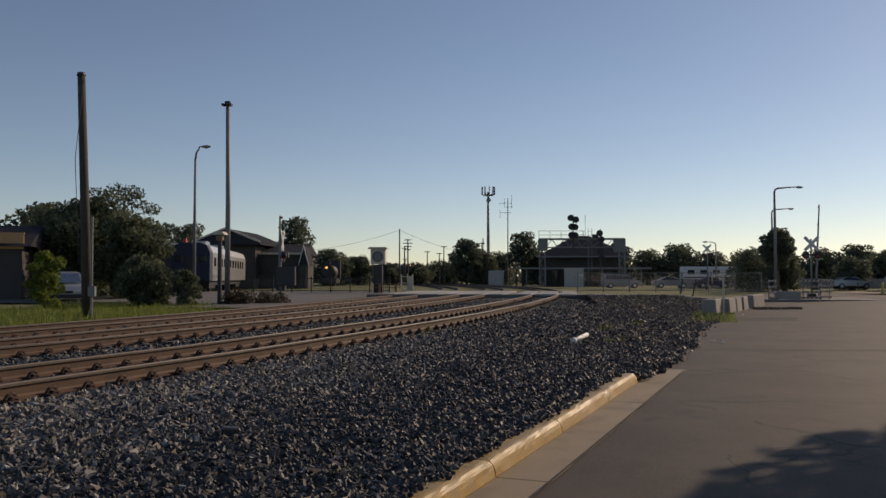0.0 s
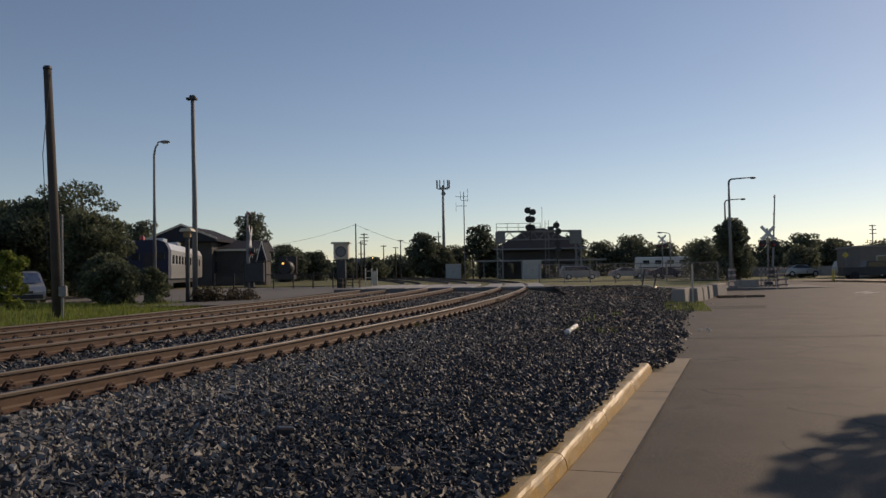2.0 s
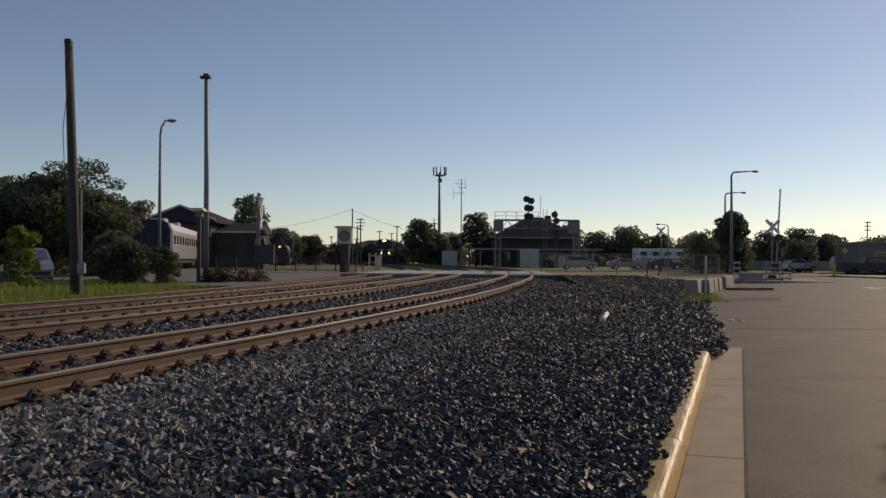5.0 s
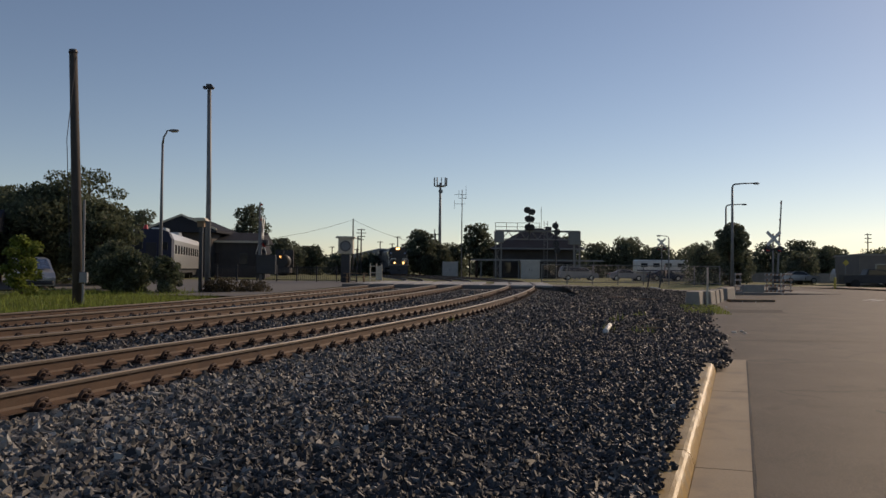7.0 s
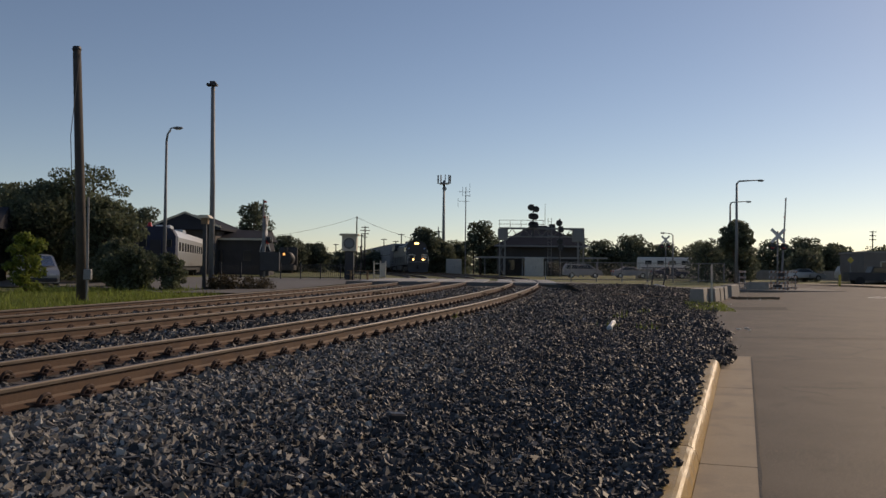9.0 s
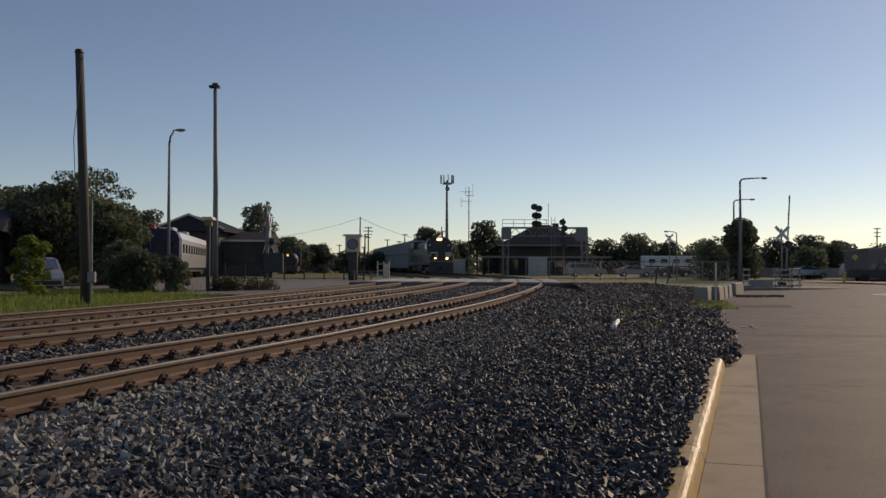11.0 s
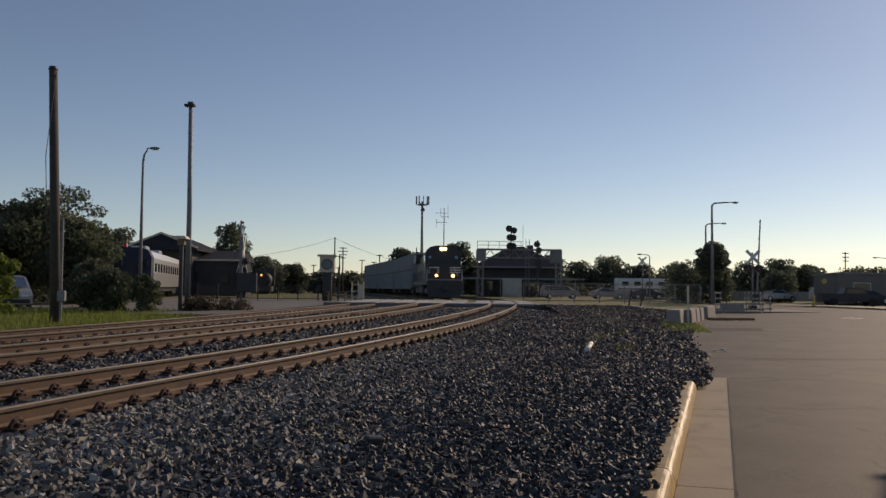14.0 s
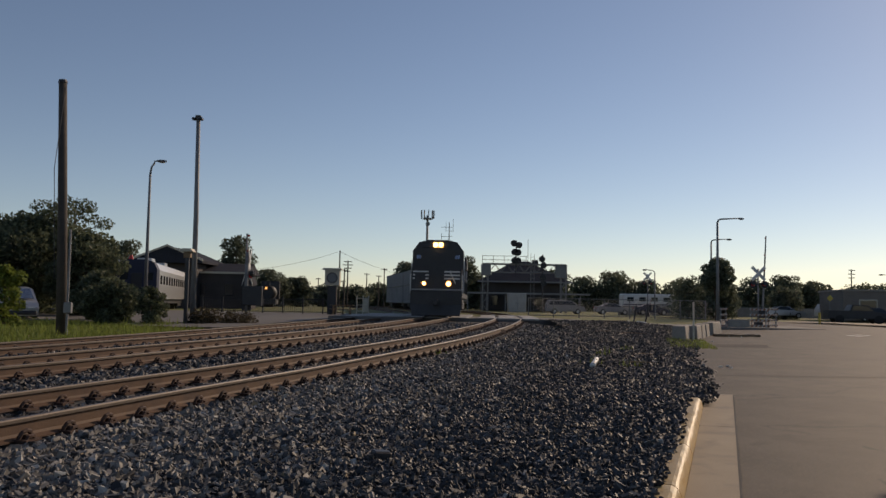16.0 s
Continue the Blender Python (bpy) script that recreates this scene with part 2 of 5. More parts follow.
# ---- mesh helpers ----
def mesh_from(name, verts, faces, mats, idx=None, smooth=False):
    me = bpy.data.meshes.new(name)
    me.from_pydata([tuple(v) for v in verts], [], [tuple(f) for f in faces])
    for m in mats if isinstance(mats, (list, tuple)) else [mats]:
        me.materials.append(m)
    if idx is not None:
        me.polygons.foreach_set("material_index", idx)
    if smooth:
        me.polygons.foreach_set("use_smooth", [True] * len(me.polygons))
    me.update()
    return me


def thing(name, m=None, label="", category="", group="", kind=""):
    """An empty at the base of a thing that has parts."""
    ob = new(name)
    ob.empty_display_size = 0.2
    ob.matrix_world = m or Matrix()
    return tagged(ob, label, category, group, kind)


def part(name, bm, mat, parent, label="", m=None, smooth=False):
    """Links a bmesh as one mesh object under a thing or a part."""
    me = bpy.data.meshes.new(name)
    if smooth:
        for f in bm.faces:
            f.smooth = True
    bm.to_mesh(me)
    bm.free()
    for q in mat if isinstance(mat, (list, tuple)) else [mat]:
        me.materials.append(q)
    ob = new(name, me)
    ob.parent = parent
    if m is not None:
        ob.matrix_basis = m
    if label:
        ob["label"] = label
    return ob


def single(name, bm, mat, m=None, smooth=False, label="", category="", group="", kind=""):
    ob = part(name, bm, mat, None, "", m, smooth)
    return tagged(ob, label, category, group, kind)


def box(bm, cx, cy, cz, sx, sy, sz, bevel=0.0, m=None):
    """A box with its centre and full sizes; edges may be bevelled."""
    r = bmesh.ops.create_cube(bm, size=1.0)
    vs = r["verts"]
    bmesh.ops.scale(bm, vec=(sx, sy, sz), verts=vs)
    if bevel:
        es = list({e for v in vs for e in v.link_edges})
        rb = bmesh.ops.bevel(bm, geom=es, offset=bevel, segments=1, affect="EDGES")
        vs = rb["verts"]
        vs = list({v for f in rb["faces"] for v in f.verts} | set(v for v in vs))
    bmesh.ops.translate(bm, vec=(cx, cy, cz), verts=vs)
    if m is not None:
        bmesh.ops.transform(bm, matrix=m, verts=vs)
    return vs


def bx(cx, cy, cz, sx, sy, sz, bevel=0.0, m=None):
    bm = bmesh.new()
    box(bm, cx, cy, cz, sx, sy, sz, bevel, m)
    return bm


def tube(bm, pts, radii, seg=10, cap=True):
    """A tapered tube through points."""
    pts = [Vector(p) for p in pts]
    if not hasattr(radii, "__len__"):
        radii = [radii] * len(pts)
    rings = []
    side = None
    for i, p in enumerate(pts):
        d = (pts[min(i + 1, len(pts) - 1)] - pts[max(i - 1, 0)]).normalized()
        if side is None:
            side = d.orthogonal().normalized()
        side = (side - d * side.dot(d)).normalized()
        up = d.cross(side)
        rings.append([bm.verts.new(p + (side * math.cos(a) + up * math.sin(a)) * radii[i]) for a in [2 * math.pi * k / seg for k in range(seg)]])
    for a, b in zip(rings, rings[1:]):
        for k in range(seg):
            bm.faces.new((a[k], a[(k + 1) % seg], b[(k + 1) % seg], b[k]))
    if cap:
        bm.faces.new(rings[0][::-1]), bm.faces.new(rings[-1])
    return bm


def tb(pts, radii, seg=10):
    return tube(bmesh.new(), pts, radii, seg)


def prism(outline, depth, axis="y", bm=None):
    """A flat outline of (a, b) pairs, extruded by depth about the middle: axis y takes x, z; axis x takes y, z."""
    bm = bm or bmesh.new()
    def at(a, b, d):
        return (a, d, b) if axis == "y" else (d, a, b) if axis == "x" else (a, b, d)
    f = [bm.verts.new(at(a, b, -depth / 2)) for a, b in outline]
    k = [bm.verts.new(at(a, b, depth / 2)) for a, b in outline]
    n = len(outline)
    bm.faces.new(f), bm.faces.new(k[::-1])
    for i in range(n):
        bm.faces.new((f[(i + 1) % n], f[i], k[i], k[(i + 1) % n]))
    bmesh.ops.recalc_face_normals(bm, faces=bm.faces)
    return bm


# ---- lie of the land ----
def road_z(y):
    return float(np.interp(y, [-400, -10, 6.7, 14, 25, 40, 57, 70, 100, 400], [-0.1, -0.1, 0.0, 0.09, 0.07, 0.03, 0.1, 0.28, 0.4, 0.4]))


def rail_z(y):
    """The height of the rails' heads."""
    return float(np.interp(y, [-400, 15, 48, 300], [0.46, 0.46, 0.70, 0.72]))


SLOPE_Y = [-120, 0, 9, 13, 22, 28, 45, 54, 65, 78, 91, 108, 129, 160, 320]
SLOPE = [0.25, 0.25, 0.26, 0.30, 0.28, 0.225, 0.15, 0.09, 0.035, -0.05, -0.115, -0.157, -0.185, -0.19, -0.19]
_ys = np.arange(-60, 420, 0.25)
_xs = np.cumsum(np.interp(_ys, SLOPE_Y, SLOPE)) * 0.25
_xs += -1.15 - np.interp(50, _ys, _xs)
_ss = np.concatenate([[0], np.cumsum(np.hypot(np.diff(_xs), np.diff(_ys)))])


def line_at(y, off=0.0):
    """A point of the middle track's centre line at y, moved off metres to the right, and the heading's slope."""
    x, s = float(np.interp(y, _ys, _xs)), float(np.interp(y, SLOPE_Y, SLOPE))
    n = math.hypot(1, s)
    return x + off / n, y - off * s / n, s


def line_s(s, off=0.0):
    y = float(np.interp(s, _ss, _ys))
    return line_at(y, off)


def s_of(y):
    return float(np.interp(y, _ys, _ss))


TRACKS = [4.3, 0.0, -4.0]
TRACK_DZ = [0.0, 0.0, -0.06]


def kerb_x(y):
    """The foot of the kerb's face towards the road."""
    return 0.09 + 0.3605 * (y - 6.0)


def strip(name, ys, left, right, zs, mat, **tags):
    """A sheet between two lines, given as functions of y."""
    v, f = [], []
    for y in ys:
        v += [(left(y), y, zs(left(y), y)), (right(y), y, zs(right(y), y))]
    for i in range(len(ys) - 1):
        f.append((2 * i, 2 * i + 1, 2 * i + 3, 2 * i + 2))
    ob = new(name, mesh_from(name, v, f, mat))
    return tagged(ob, **tags)


# ---- ground, road, kerb ----
def land_z(x, y):
    c = line_at(min(max(y, -55), 295))[0]
    w = min(max((x - c - 4) / 8, 0), 1)           # 0 at the tracks and to their left, 1 on the road's side
    return (rail_z(y) - 0.26) * (1 - w) + (road_z(y) - 0.10) * w


gv, gf = [], []
gx = [-2500, -600, -150, -60] + list(range(-40, 61, 4)) + [90, 150, 600, 2500]
gy = [-2500, -500, -100, -40] + list(range(-20, 101, 4)) + [130, 180, 260, 600, 3500]
for y in gy:
    for x in gx:
        gv.append((x, y, land_z(x, y)))
for j in range(len(gy) - 1):
    for i in range(len(gx) - 1):
        a = j * len(gx) + i
        gf.append((a, a + 1, a + 1 + len(gx), a + len(gx)))
ground = tagged(new("ground", mesh_from("ground", gv, gf, GRASS)), "flat dry grass and dirt ground round the railway", "ground", kind="structure")

KERB_END = 12.6


def edge_off(y):
    """How far the ballast's ragged edge lies to the right of the kerb's line."""
    return np.interp(y, [12.6, 15.8, 19.2, 24.3, 33.4, 47], [0.05, 0.02, -0.12, -0.55, -0.8, -1.2])



def road_left(y):
    return kerb_x(y) + (0.508 if y < 14.15 else -1.2)


strip("road", [-40, -10, 0, 6.7, 14.14, 14.15, 20, 26, 35, 45, 57, 70, 80], road_left, lambda y: 12 + 0.36 * y + max(0, y - 26) * 0.9, lambda x, y: road_z(y), ASPHALT,
      label="worn grey asphalt road with cracks and patches", category="road", kind="structure")


def kerb_piece(y0, y1, outline, name, mat, parent, face=0):
    """A length of kerb or gutter; outline is (distance from the kerb's foot, height above the road)."""
    bm = bmesh.new()
    rings = []
    n = len(outline)
    k = max(int((y1 - y0) / 0.11), 1) if face and y1 > -1 else 1
    for q in range(k + 1):
        y = y0 + (y1 - y0) * q / k
        ring = []
        for i, (a, h) in enumerate(outline):
            worn = 0.0
            if face and h > 0.01:
                worn = 0.009 * noise.noise((y * 4.0, i * 0.35, 2.0)) + 0.006 * noise.noise((y * 13.0, i * 0.8, 5.0)) - 0.03 * max(noise.noise((y * 2.3, i * 0.3, 9.0)) - 0.42, 0) - (0.03 if q in (0, k) and h > 0.1 else 0) * 0.4
            ring.append(bm.verts.new((kerb_x(y) + a + worn * (0.7 if i <= face else 0.1), y - 0.36 * a, road_z(y) + h + worn * (0.2 if i < face else 1.0))))
        rings.append(ring)
    for r0, r1 in zip(rings, rings[1:]):
        for i in range(n):
            f = bm.faces.new((r0[i], r0[(i + 1) % n], r1[(i + 1) % n], r1[i]))
            f.material_index = 0 if i < face or not face else 1
    bm.faces.new(rings[0][::-1]), bm.faces.new(rings[-1])
    bmesh.ops.recalc_face_normals(bm, faces=bm.faces)
    return part(name, bm, mat, parent)


KERB_OUT = [(0.03, -0.2), (0.03, 0.012), (0.015, 0.07), (0.004, 0.105), (-0.008, 0.126), (-0.027, 0.141), (-0.052, 0.148), (-0.15, 0.146), (-0.175, 0.138), (-0.19, 0.12), (-0.19, -0.2)]
GUT_OUT = [(0.033, -0.2), (0.033, 0.006), (0.44, 0.012), (0.45, 0.006), (0.45, -0.2)]
kerb = thing("kerb", label="worn yellow-painted concrete kerb along the ballast", category="kerb", kind="structure")
gutter = thing("gutter", label="pale concrete gutter slabs between kerb and asphalt", category="gutter", kind="structure")
KJ = [-20.0, -14, -8, -2.2, 1.0, 3.9, 6.82, 8.7, 10.75, KERB_END]
for a, b in zip(KJ, KJ[1:]):
    kerb_piece(a + 0.008, b - 0.008, KERB_OUT, "kerb_stone", [KERB_PAINT, KERB_WORN], kerb, 4)
GJ = [-20.0, -14, -8, -2.2, 1.0, 3.9, 6.81, 10.78, 14.33]
for a, b in zip(GJ, GJ[1:]):
    kerb_piece(a + 0.008, b - 0.008, GUT_OUT, "gutter_slab", CONCRETE, gutter)


strip("gutter_joint", [-20, -8, 0] + [k * 0.4 for k in range(1, 36)], lambda y: kerb_x(y) + 0.494, lambda y: kerb_x(y) + 0.508 + 0.012 + 0.008 * math.sin(y * 7.1) * math.sin(y * 2.3), lambda x, y: road_z(y) + 0.015, BALLAST_BED, label="dark open joint between gutter and asphalt", category="joint", kind="structure")
strip("road_joint", [18.3, 18.36], lambda y: 4.6, lambda y: 16.0, lambda x, y: road_z(y) + 0.005, BALLAST_BED, label="dark transverse joint across the asphalt", category="joint", kind="structure")
PATCH = mix_noise(material("patch_asphalt", (0.026, 0.022, 0.02), 0.95, vary=0.4, scale=2, fine=50, bump=0.8, bump_scale=60, dist=0.006), (0.04, 0.032, 0.027), 1.5, 0.5, 0.6)
strip("road_patch", [31.8, 32.6, 33.6, 34.6], lambda y: kerb_x(y) - 0.55 + 0.15 * math.sin(y * 5), lambda y: kerb_x(y) + 2.1 + 0.2 * math.sin(y * 3), lambda x, y: road_z(y) + 0.006, PATCH, label="dark damp patch of newer asphalt", category="road patch", kind="structure")
rc = random.Random(8)
for k in range(11):
    y = rc.uniform(5.5, 12.3)
    bm = bmesh.new()
    bmesh.ops.create_icosphere(bm, subdivisions=1, radius=rc.uniform(0.018, 0.034))
    for v in bm.verts:
        v.co *= rc.uniform(0.6, 1.2)
    single("stray_stone", bm, BALLAST_BED, pose(kerb_x(y) + rc.uniform(-0.16, -0.07), y, road_z(y) + 0.163, 0, 0, rc.uniform(0, 360)), label="stray ballast stone lying on the kerb", category="stone", group="stray stones")
for x, y in ((5.6, 20.6), (5.9, 20.9), (5.75, 20.3), (14.1, 43.4), (14.7, 43.2), (15.2, 43.7), (10.3, 36.2), (10.9, 36.6), (9.8, 35.9)):
    bm = bx(0, 0, 0.02, rc.uniform(0.05, 0.13), rc.uniform(0.03, 0.07), 0.025, 0.006, pose(0, 0, 0, rc.uniform(-12, 12), rc.uniform(-12, 12), rc.uniform(0, 180)))
    single("plaster_crumb", bm, WHITE, pose(x, y, road_z(y) + 0.012), label="pale broken crumb of plaster on the road", category="litter", group="plaster crumbs")
for k in range(14):
    y = 12.5 + rc.uniform(0, 2.4)
    bm = bmesh.new()
    bmesh.ops.create_icosphere(bm, subdivisions=1, radius=rc.uniform(0.04, 0.09))
    for v in bm.verts:
        v.co *= rc.uniform(0.6, 1.15)
    single("asphalt_lump", bm, BALLAST_BED, pose(kerb_x(y) + rc.uniform(-0.1, 0.22), y, road_z(y) + 0.03, 0, 0, rc.uniform(0, 360)), label="broken dark asphalt lump at the kerb's end", category="rubble", group="asphalt lumps")


# ---- ballast and tracks ----
def bed_z(x, y):
    """The ballast's top: flat under the tracks, then a long shoulder down to the kerb."""
    px, py, s = line_at(y, TRACKS[0])
    d = (x - px) / math.hypot(1, s) - 1.35
    top = rail_z(y) - 0.245
    edge = road_z(y) + (0.10 if y < KERB_END else max(0.10 - (y - KERB_END) * 0.08, 0.012))
    span = max((kerb_x(y) - px) / math.hypot(1, s) - 1.6, 2.0)
    t = min(max(d / span, 0), 1)
    z = top + (edge - top) * t ** 0.6
    px3, _, s3 = line_at(y, TRACKS[2])
    d3 = (px3 - x) / math.hypot(1, s3) - 1.3
    if d3 > 0:
        z = top - 0.06 - min(d3 * 0.12, 0.12)
    return z


def bed_right(y):
    k = kerb_x(y) - 0.19
    if y <= KERB_END:
        return k
    return k + 0.14 + float(edge_off(y)) + 0.06 * math.sin(y * 1.7)


bv, bf = [], []
bys = [-40, -30, -20, -14, -8, -4] + [v * 0.5 for v in range(-4, 121)]
NB = 29
for y in bys:
    l, r = line_at(y, TRACKS[2] - 2.6)[0], bed_right(y)
    r = max(r, line_at(y, TRACKS[0] + 2.2)[0])
    for i in range(NB):
        x = l + (r - l) * i / (NB - 1)
        bv.append((x, y, bed_z(x, y) + 0.03 * (noise.noise((x * 0.8, y * 0.8, 0)) if 0 < i < NB - 1 else 0)))
for j in range(len(bys) - 1):
    for i in range(NB - 1):
        a = j * NB + i
        bf.append((a, a + 1, a + 1 + NB, a + NB))
tagged(new("ballast_bed", mesh_from("ballast_bed", bv, bf, BALLAST_BED, smooth=True)), "dark grey crushed stone railway ballast bed", "ballast", kind="structure")

PROFILE = [(-0.076, 0), (-0.076, 0.013), (-0.022, 0.034), (-0.01, 0.058), (-0.01, 0.148), (-0.037, 0.16), (-0.037, 0.188), (-0.027, 0.2),
           (0.027, 0.2), (0.037, 0.188), (0.037, 0.16), (0.01, 0.148), (0.01, 0.058), (0.022, 0.034), (0.076, 0.013), (0.076, 0)]


def rail(off, top, y0, y1, parent):
    v, f, idx = [], [], []
    n = len(PROFILE)
    ys = list(np.arange(y0, y1 + 0.01, 1.0 if y1 < 70 else 1.5))
    for y in ys:
        for a, h in PROFILE:
            x, yy, _ = line_at(y, off + a)
            v.append((x, yy, rail_z(y) + top - 0.2 + h))
    for j in range(len(ys) - 1):
        for i in range(n):
            f.append((j * n + i, j * n + (i + 1) % n, (j + 1) * n + (i + 1) % n, (j + 1) * n + i))
            idx.append(1 if i in (7, 8, 9, 6) else 0)
    ob = new("rail", mesh_from("rail", v, f, [RUST, RAIL_TOP], idx))
    ob.parent = parent
    return ob


tracks = []
for k, (off, top) in enumerate(zip(TRACKS, TRACK_DZ)):
    tr = thing("railway_track", label="rusty steel rails clipped to ties in grey ballast" if k < 2 else "rusty siding rails beside a grass strip", category="railway track", group="railway tracks")
    for side in (0.753, -0.753):
        rail(off + side, top, -24, 200, tr)
    tracks.append(tr)


# ---- trees ----
def foliage(name, blobs, count, size, mat, parent, seed=1):
    """Many small leaf cards on and in a set of uneven clumps (centre, radii)."""
    rng = np.random.default_rng(seed)
    vol = np.array([b[1][0] * b[1][1] * b[1][2] for b in blobs]) ** 0.67
    pick = rng.choice(len(blobs), count, p=vol / vol.sum())
    c = np.array([b[0] for b in blobs])[pick]
    r = np.array([b[1] for b in blobs])[pick]
    d = rng.normal(size=(count, 3))
    d /= np.linalg.norm(d, axis=1)[:, None]
    rad = rng.uniform(0.3, 1.12, count) ** 0.6
    p = c + d * r * rad[:, None]
    u = rng.normal(size=(count, 3)); u /= np.linalg.norm(u, axis=1)[:, None]
    w = rng.normal(size=(count, 3)); w -= u * (w * u).sum(1)[:, None]; w /= np.linalg.norm(w, axis=1)[:, None]
    s = size * rng.uniform(0.6, 1.4, count)[:, None]
    v = np.stack([p - u * s, p + w * s * 0.5, p + u * s, p - w * s * 0.5], 1).reshape(-1, 3)
    f = np.arange(count * 4).reshape(-1, 4)
    ob = new(name, mesh_from(name, v.tolist(), f.tolist(), mat))
    ob.parent = parent
    return ob


def tree(x, y, z, height, width, seed, mat=None, leaves=5000, leaf=0.16, trunk=0.18, low=0.25, label="leafy dark green deciduous tree", airy=0.0):
    rng = random.Random(seed)
    t = thing("tree", pose(x, y, z), label, "tree")
    bm = bmesh.new()
    top = height * 0.8
    tube(bm, [(0, 0, -0.2), (0.05, 0, top * 0.35), (0.1 * rng.uniform(-1, 1), 0.1, top * 0.7), (0.2 * rng.uniform(-1, 1), 0, top)], [trunk * 1.25, trunk, trunk * 0.6, trunk * 0.15], 8)
    blobs = []
    n = 9 + int(width)
    for i in range(n):
        a = i * 2.4 + rng.uniform(-0.4, 0.4)
        h = height * (low + (0.93 - low) * (i + 0.5) / n)
        t01 = (h / height - low) / (1 - low)
        rr = width / 2 * math.sin(math.pi * min(max(0.18 + 0.75 * t01, 0), 1)) * rng.uniform(0.55, 0.8)
        end = Vector((math.cos(a) * rr, math.sin(a) * rr, h))
        tube(bm, [(0, 0, h * 0.55), end * 0.5 + Vector((0, 0, h * 0.42)), end], [trunk * 0.45, trunk * 0.25, trunk * 0.06], 5)
        k = width * rng.uniform(0.17, 0.27) * (1 - 0.35 * airy)
        blobs.append((tuple(end), (k, k, k * rng.uniform(0.6, 0.85))))
    blobs.append(((0, 0, height * 0.9), (width * 0.16, width * 0.16, height * 0.1)))
    if airy < 0.5:
        blobs.append(((0, 0, height * (0.5 + low / 2)), (width * 0.3, width * 0.3, height * (0.9 - low) * 0.42)))
    part("trunk", bm, BARK, t)
    foliage("crown", blobs, leaves, leaf, mat or LEAF, t, seed)
    return t


# ---- parking lot and crossing ----
def sheet(name, outline, zf, mat, **tags):
    bm = bmesh.new()
    vs = [bm.verts.new((x, y, zf(x, y))) for x, y in outline]
    bm.faces.new(vs)
    bmesh.ops.triangulate(bm, faces=bm.faces)
    return tagged(part(name, bm, mat, None), **tags)


def lot_z(y):
    return rail_z(y) - 0.18


LOT_LINES = [34, 36, 38.5, 43, 48, 52, 58, 64, 72]
strip("parking_lot", LOT_LINES, lambda y: float(np.interp(y, [34, 36, 38.5, 42], [-13.5, -15, -17, -90])), lambda y: line_at(y, TRACKS[2] - 2.4)[0], lambda x, y: lot_z(y), LOT,
      label="grey asphalt parking lot behind the siding", category="parking lot", kind="structure")
cv, cf = [], []
CY = [49.5, 50.8, 52.2, 54, 56]
for k, y in enumerate([49.3] + CY):
    l, m = line_at(y, TRACKS[2] - 2.4)[0], line_at(y, TRACKS[0] + 2.0)[0]
    r = 27.0
    for x in (l, m, m + 4, m + 10, r):
        yy = y + max(0, x - m) * 0.45
        z = max(rail_z(y) - 0.02 - max(0, x - m) * 0.038, road_z(yy) + 0.012)
        cv.append((x, yy, z if k else z - 0.5))
for j in range(5):
    for i in range(4):
        a = j * 5 + i
        cf.append((a, a + 1, a + 6, a + 5))
tagged(new("crossing_road", mesh_from("crossing_road", cv, cf, LOT)), "grey asphalt road across the tracks", "road", kind="structure")
crossing = thing("level_crossing", label="pale concrete level crossing panels between the rails", category="level crossing", kind="structure")
for off in TRACKS:
    for a in (-1.35, 0.0, 1.35):
        w = 1.30 if a == 0 else 0.98
        for y in (49.9, 52.5, 55.1, 57.7, 60.3):
            x0, y0, s = line_at(y + 1.25, off + a * 1.0)
            part("panel", bx(0, 0, 0, w, 2.55, 0.12, 0.015), PANEL, crossing, m=pose(x0, y0, rail_z(y) - 0.05, 0, 0, -math.degrees(math.atan(s))))

bkv, bkf = [], []
for i in range(25):
    x = line_at(49.0, TRACKS[0] + 2.4)[0] + i * 0.38
    m0 = line_at(49.3, TRACKS[0] + 2.0)[0]
    ye = 49.4 + max(0, x - m0) * 0.45
    ze = max(rail_z(49.3) - 0.02 - max(0, x - m0) * 0.038, road_z(ye)) + 0.012
    for j in range(15):
        v = j / 14
        y = ye - v * (8.5 - 0.2 * i)
        w = v * v * (3 - 2 * v)
        hump = 0.16 * math.exp(-((v - 0.22) / 0.16) ** 2) * math.sin(i * 0.13) ** 2 + 0.07 * noise.noise((x * 0.7, y * 0.7, 3)) * math.sin(math.pi * v)
        low = max(bed_z(x, y), road_z(y)) + 0.05 - 0.2 * (j == 14)
        bkv.append((x, y, ze + (low - ze) * w + hump))
for i in range(24):
    for j in range(14):
        a = i * 15 + j
        bkf.append((a, a + 1, a + 16, a + 15))
tagged(new("soil_bank", mesh_from("soil_bank", bkv, bkf, SOIL, smooth=True)), "dark bare soil bank sloping from the crossing", "bank", kind="structure")
for x, y, a in ((10.6, 52.1, 20), (11.3, 52.6, -35), (12.0, 52.8, 15)):
    single("bent_pipe", tb([(-0.7, 0, 0.12), (-0.3, 0.05, 0.3), (0.2, 0, 0.22), (0.75, -0.05, 0.06)], 0.045, 8), SILVER, pose(x, y, 0.3, 0, 0, a), smooth=True, label="bent silver pipe lying on the soil bank", category="pipe", group="bent pipes")
for x, y, lean in ((13.2, 60.0, 9), (14.3, 61.0, 12)):
    single("leaning_stake", bx(0, 0, 0.7, 0.09, 0.09, 1.5, 0.01), DARK, pose(x, y, 0.2, 0, lean, 0), label="dark leaning stake behind the soil bank", category="stake", group="leaning stakes")


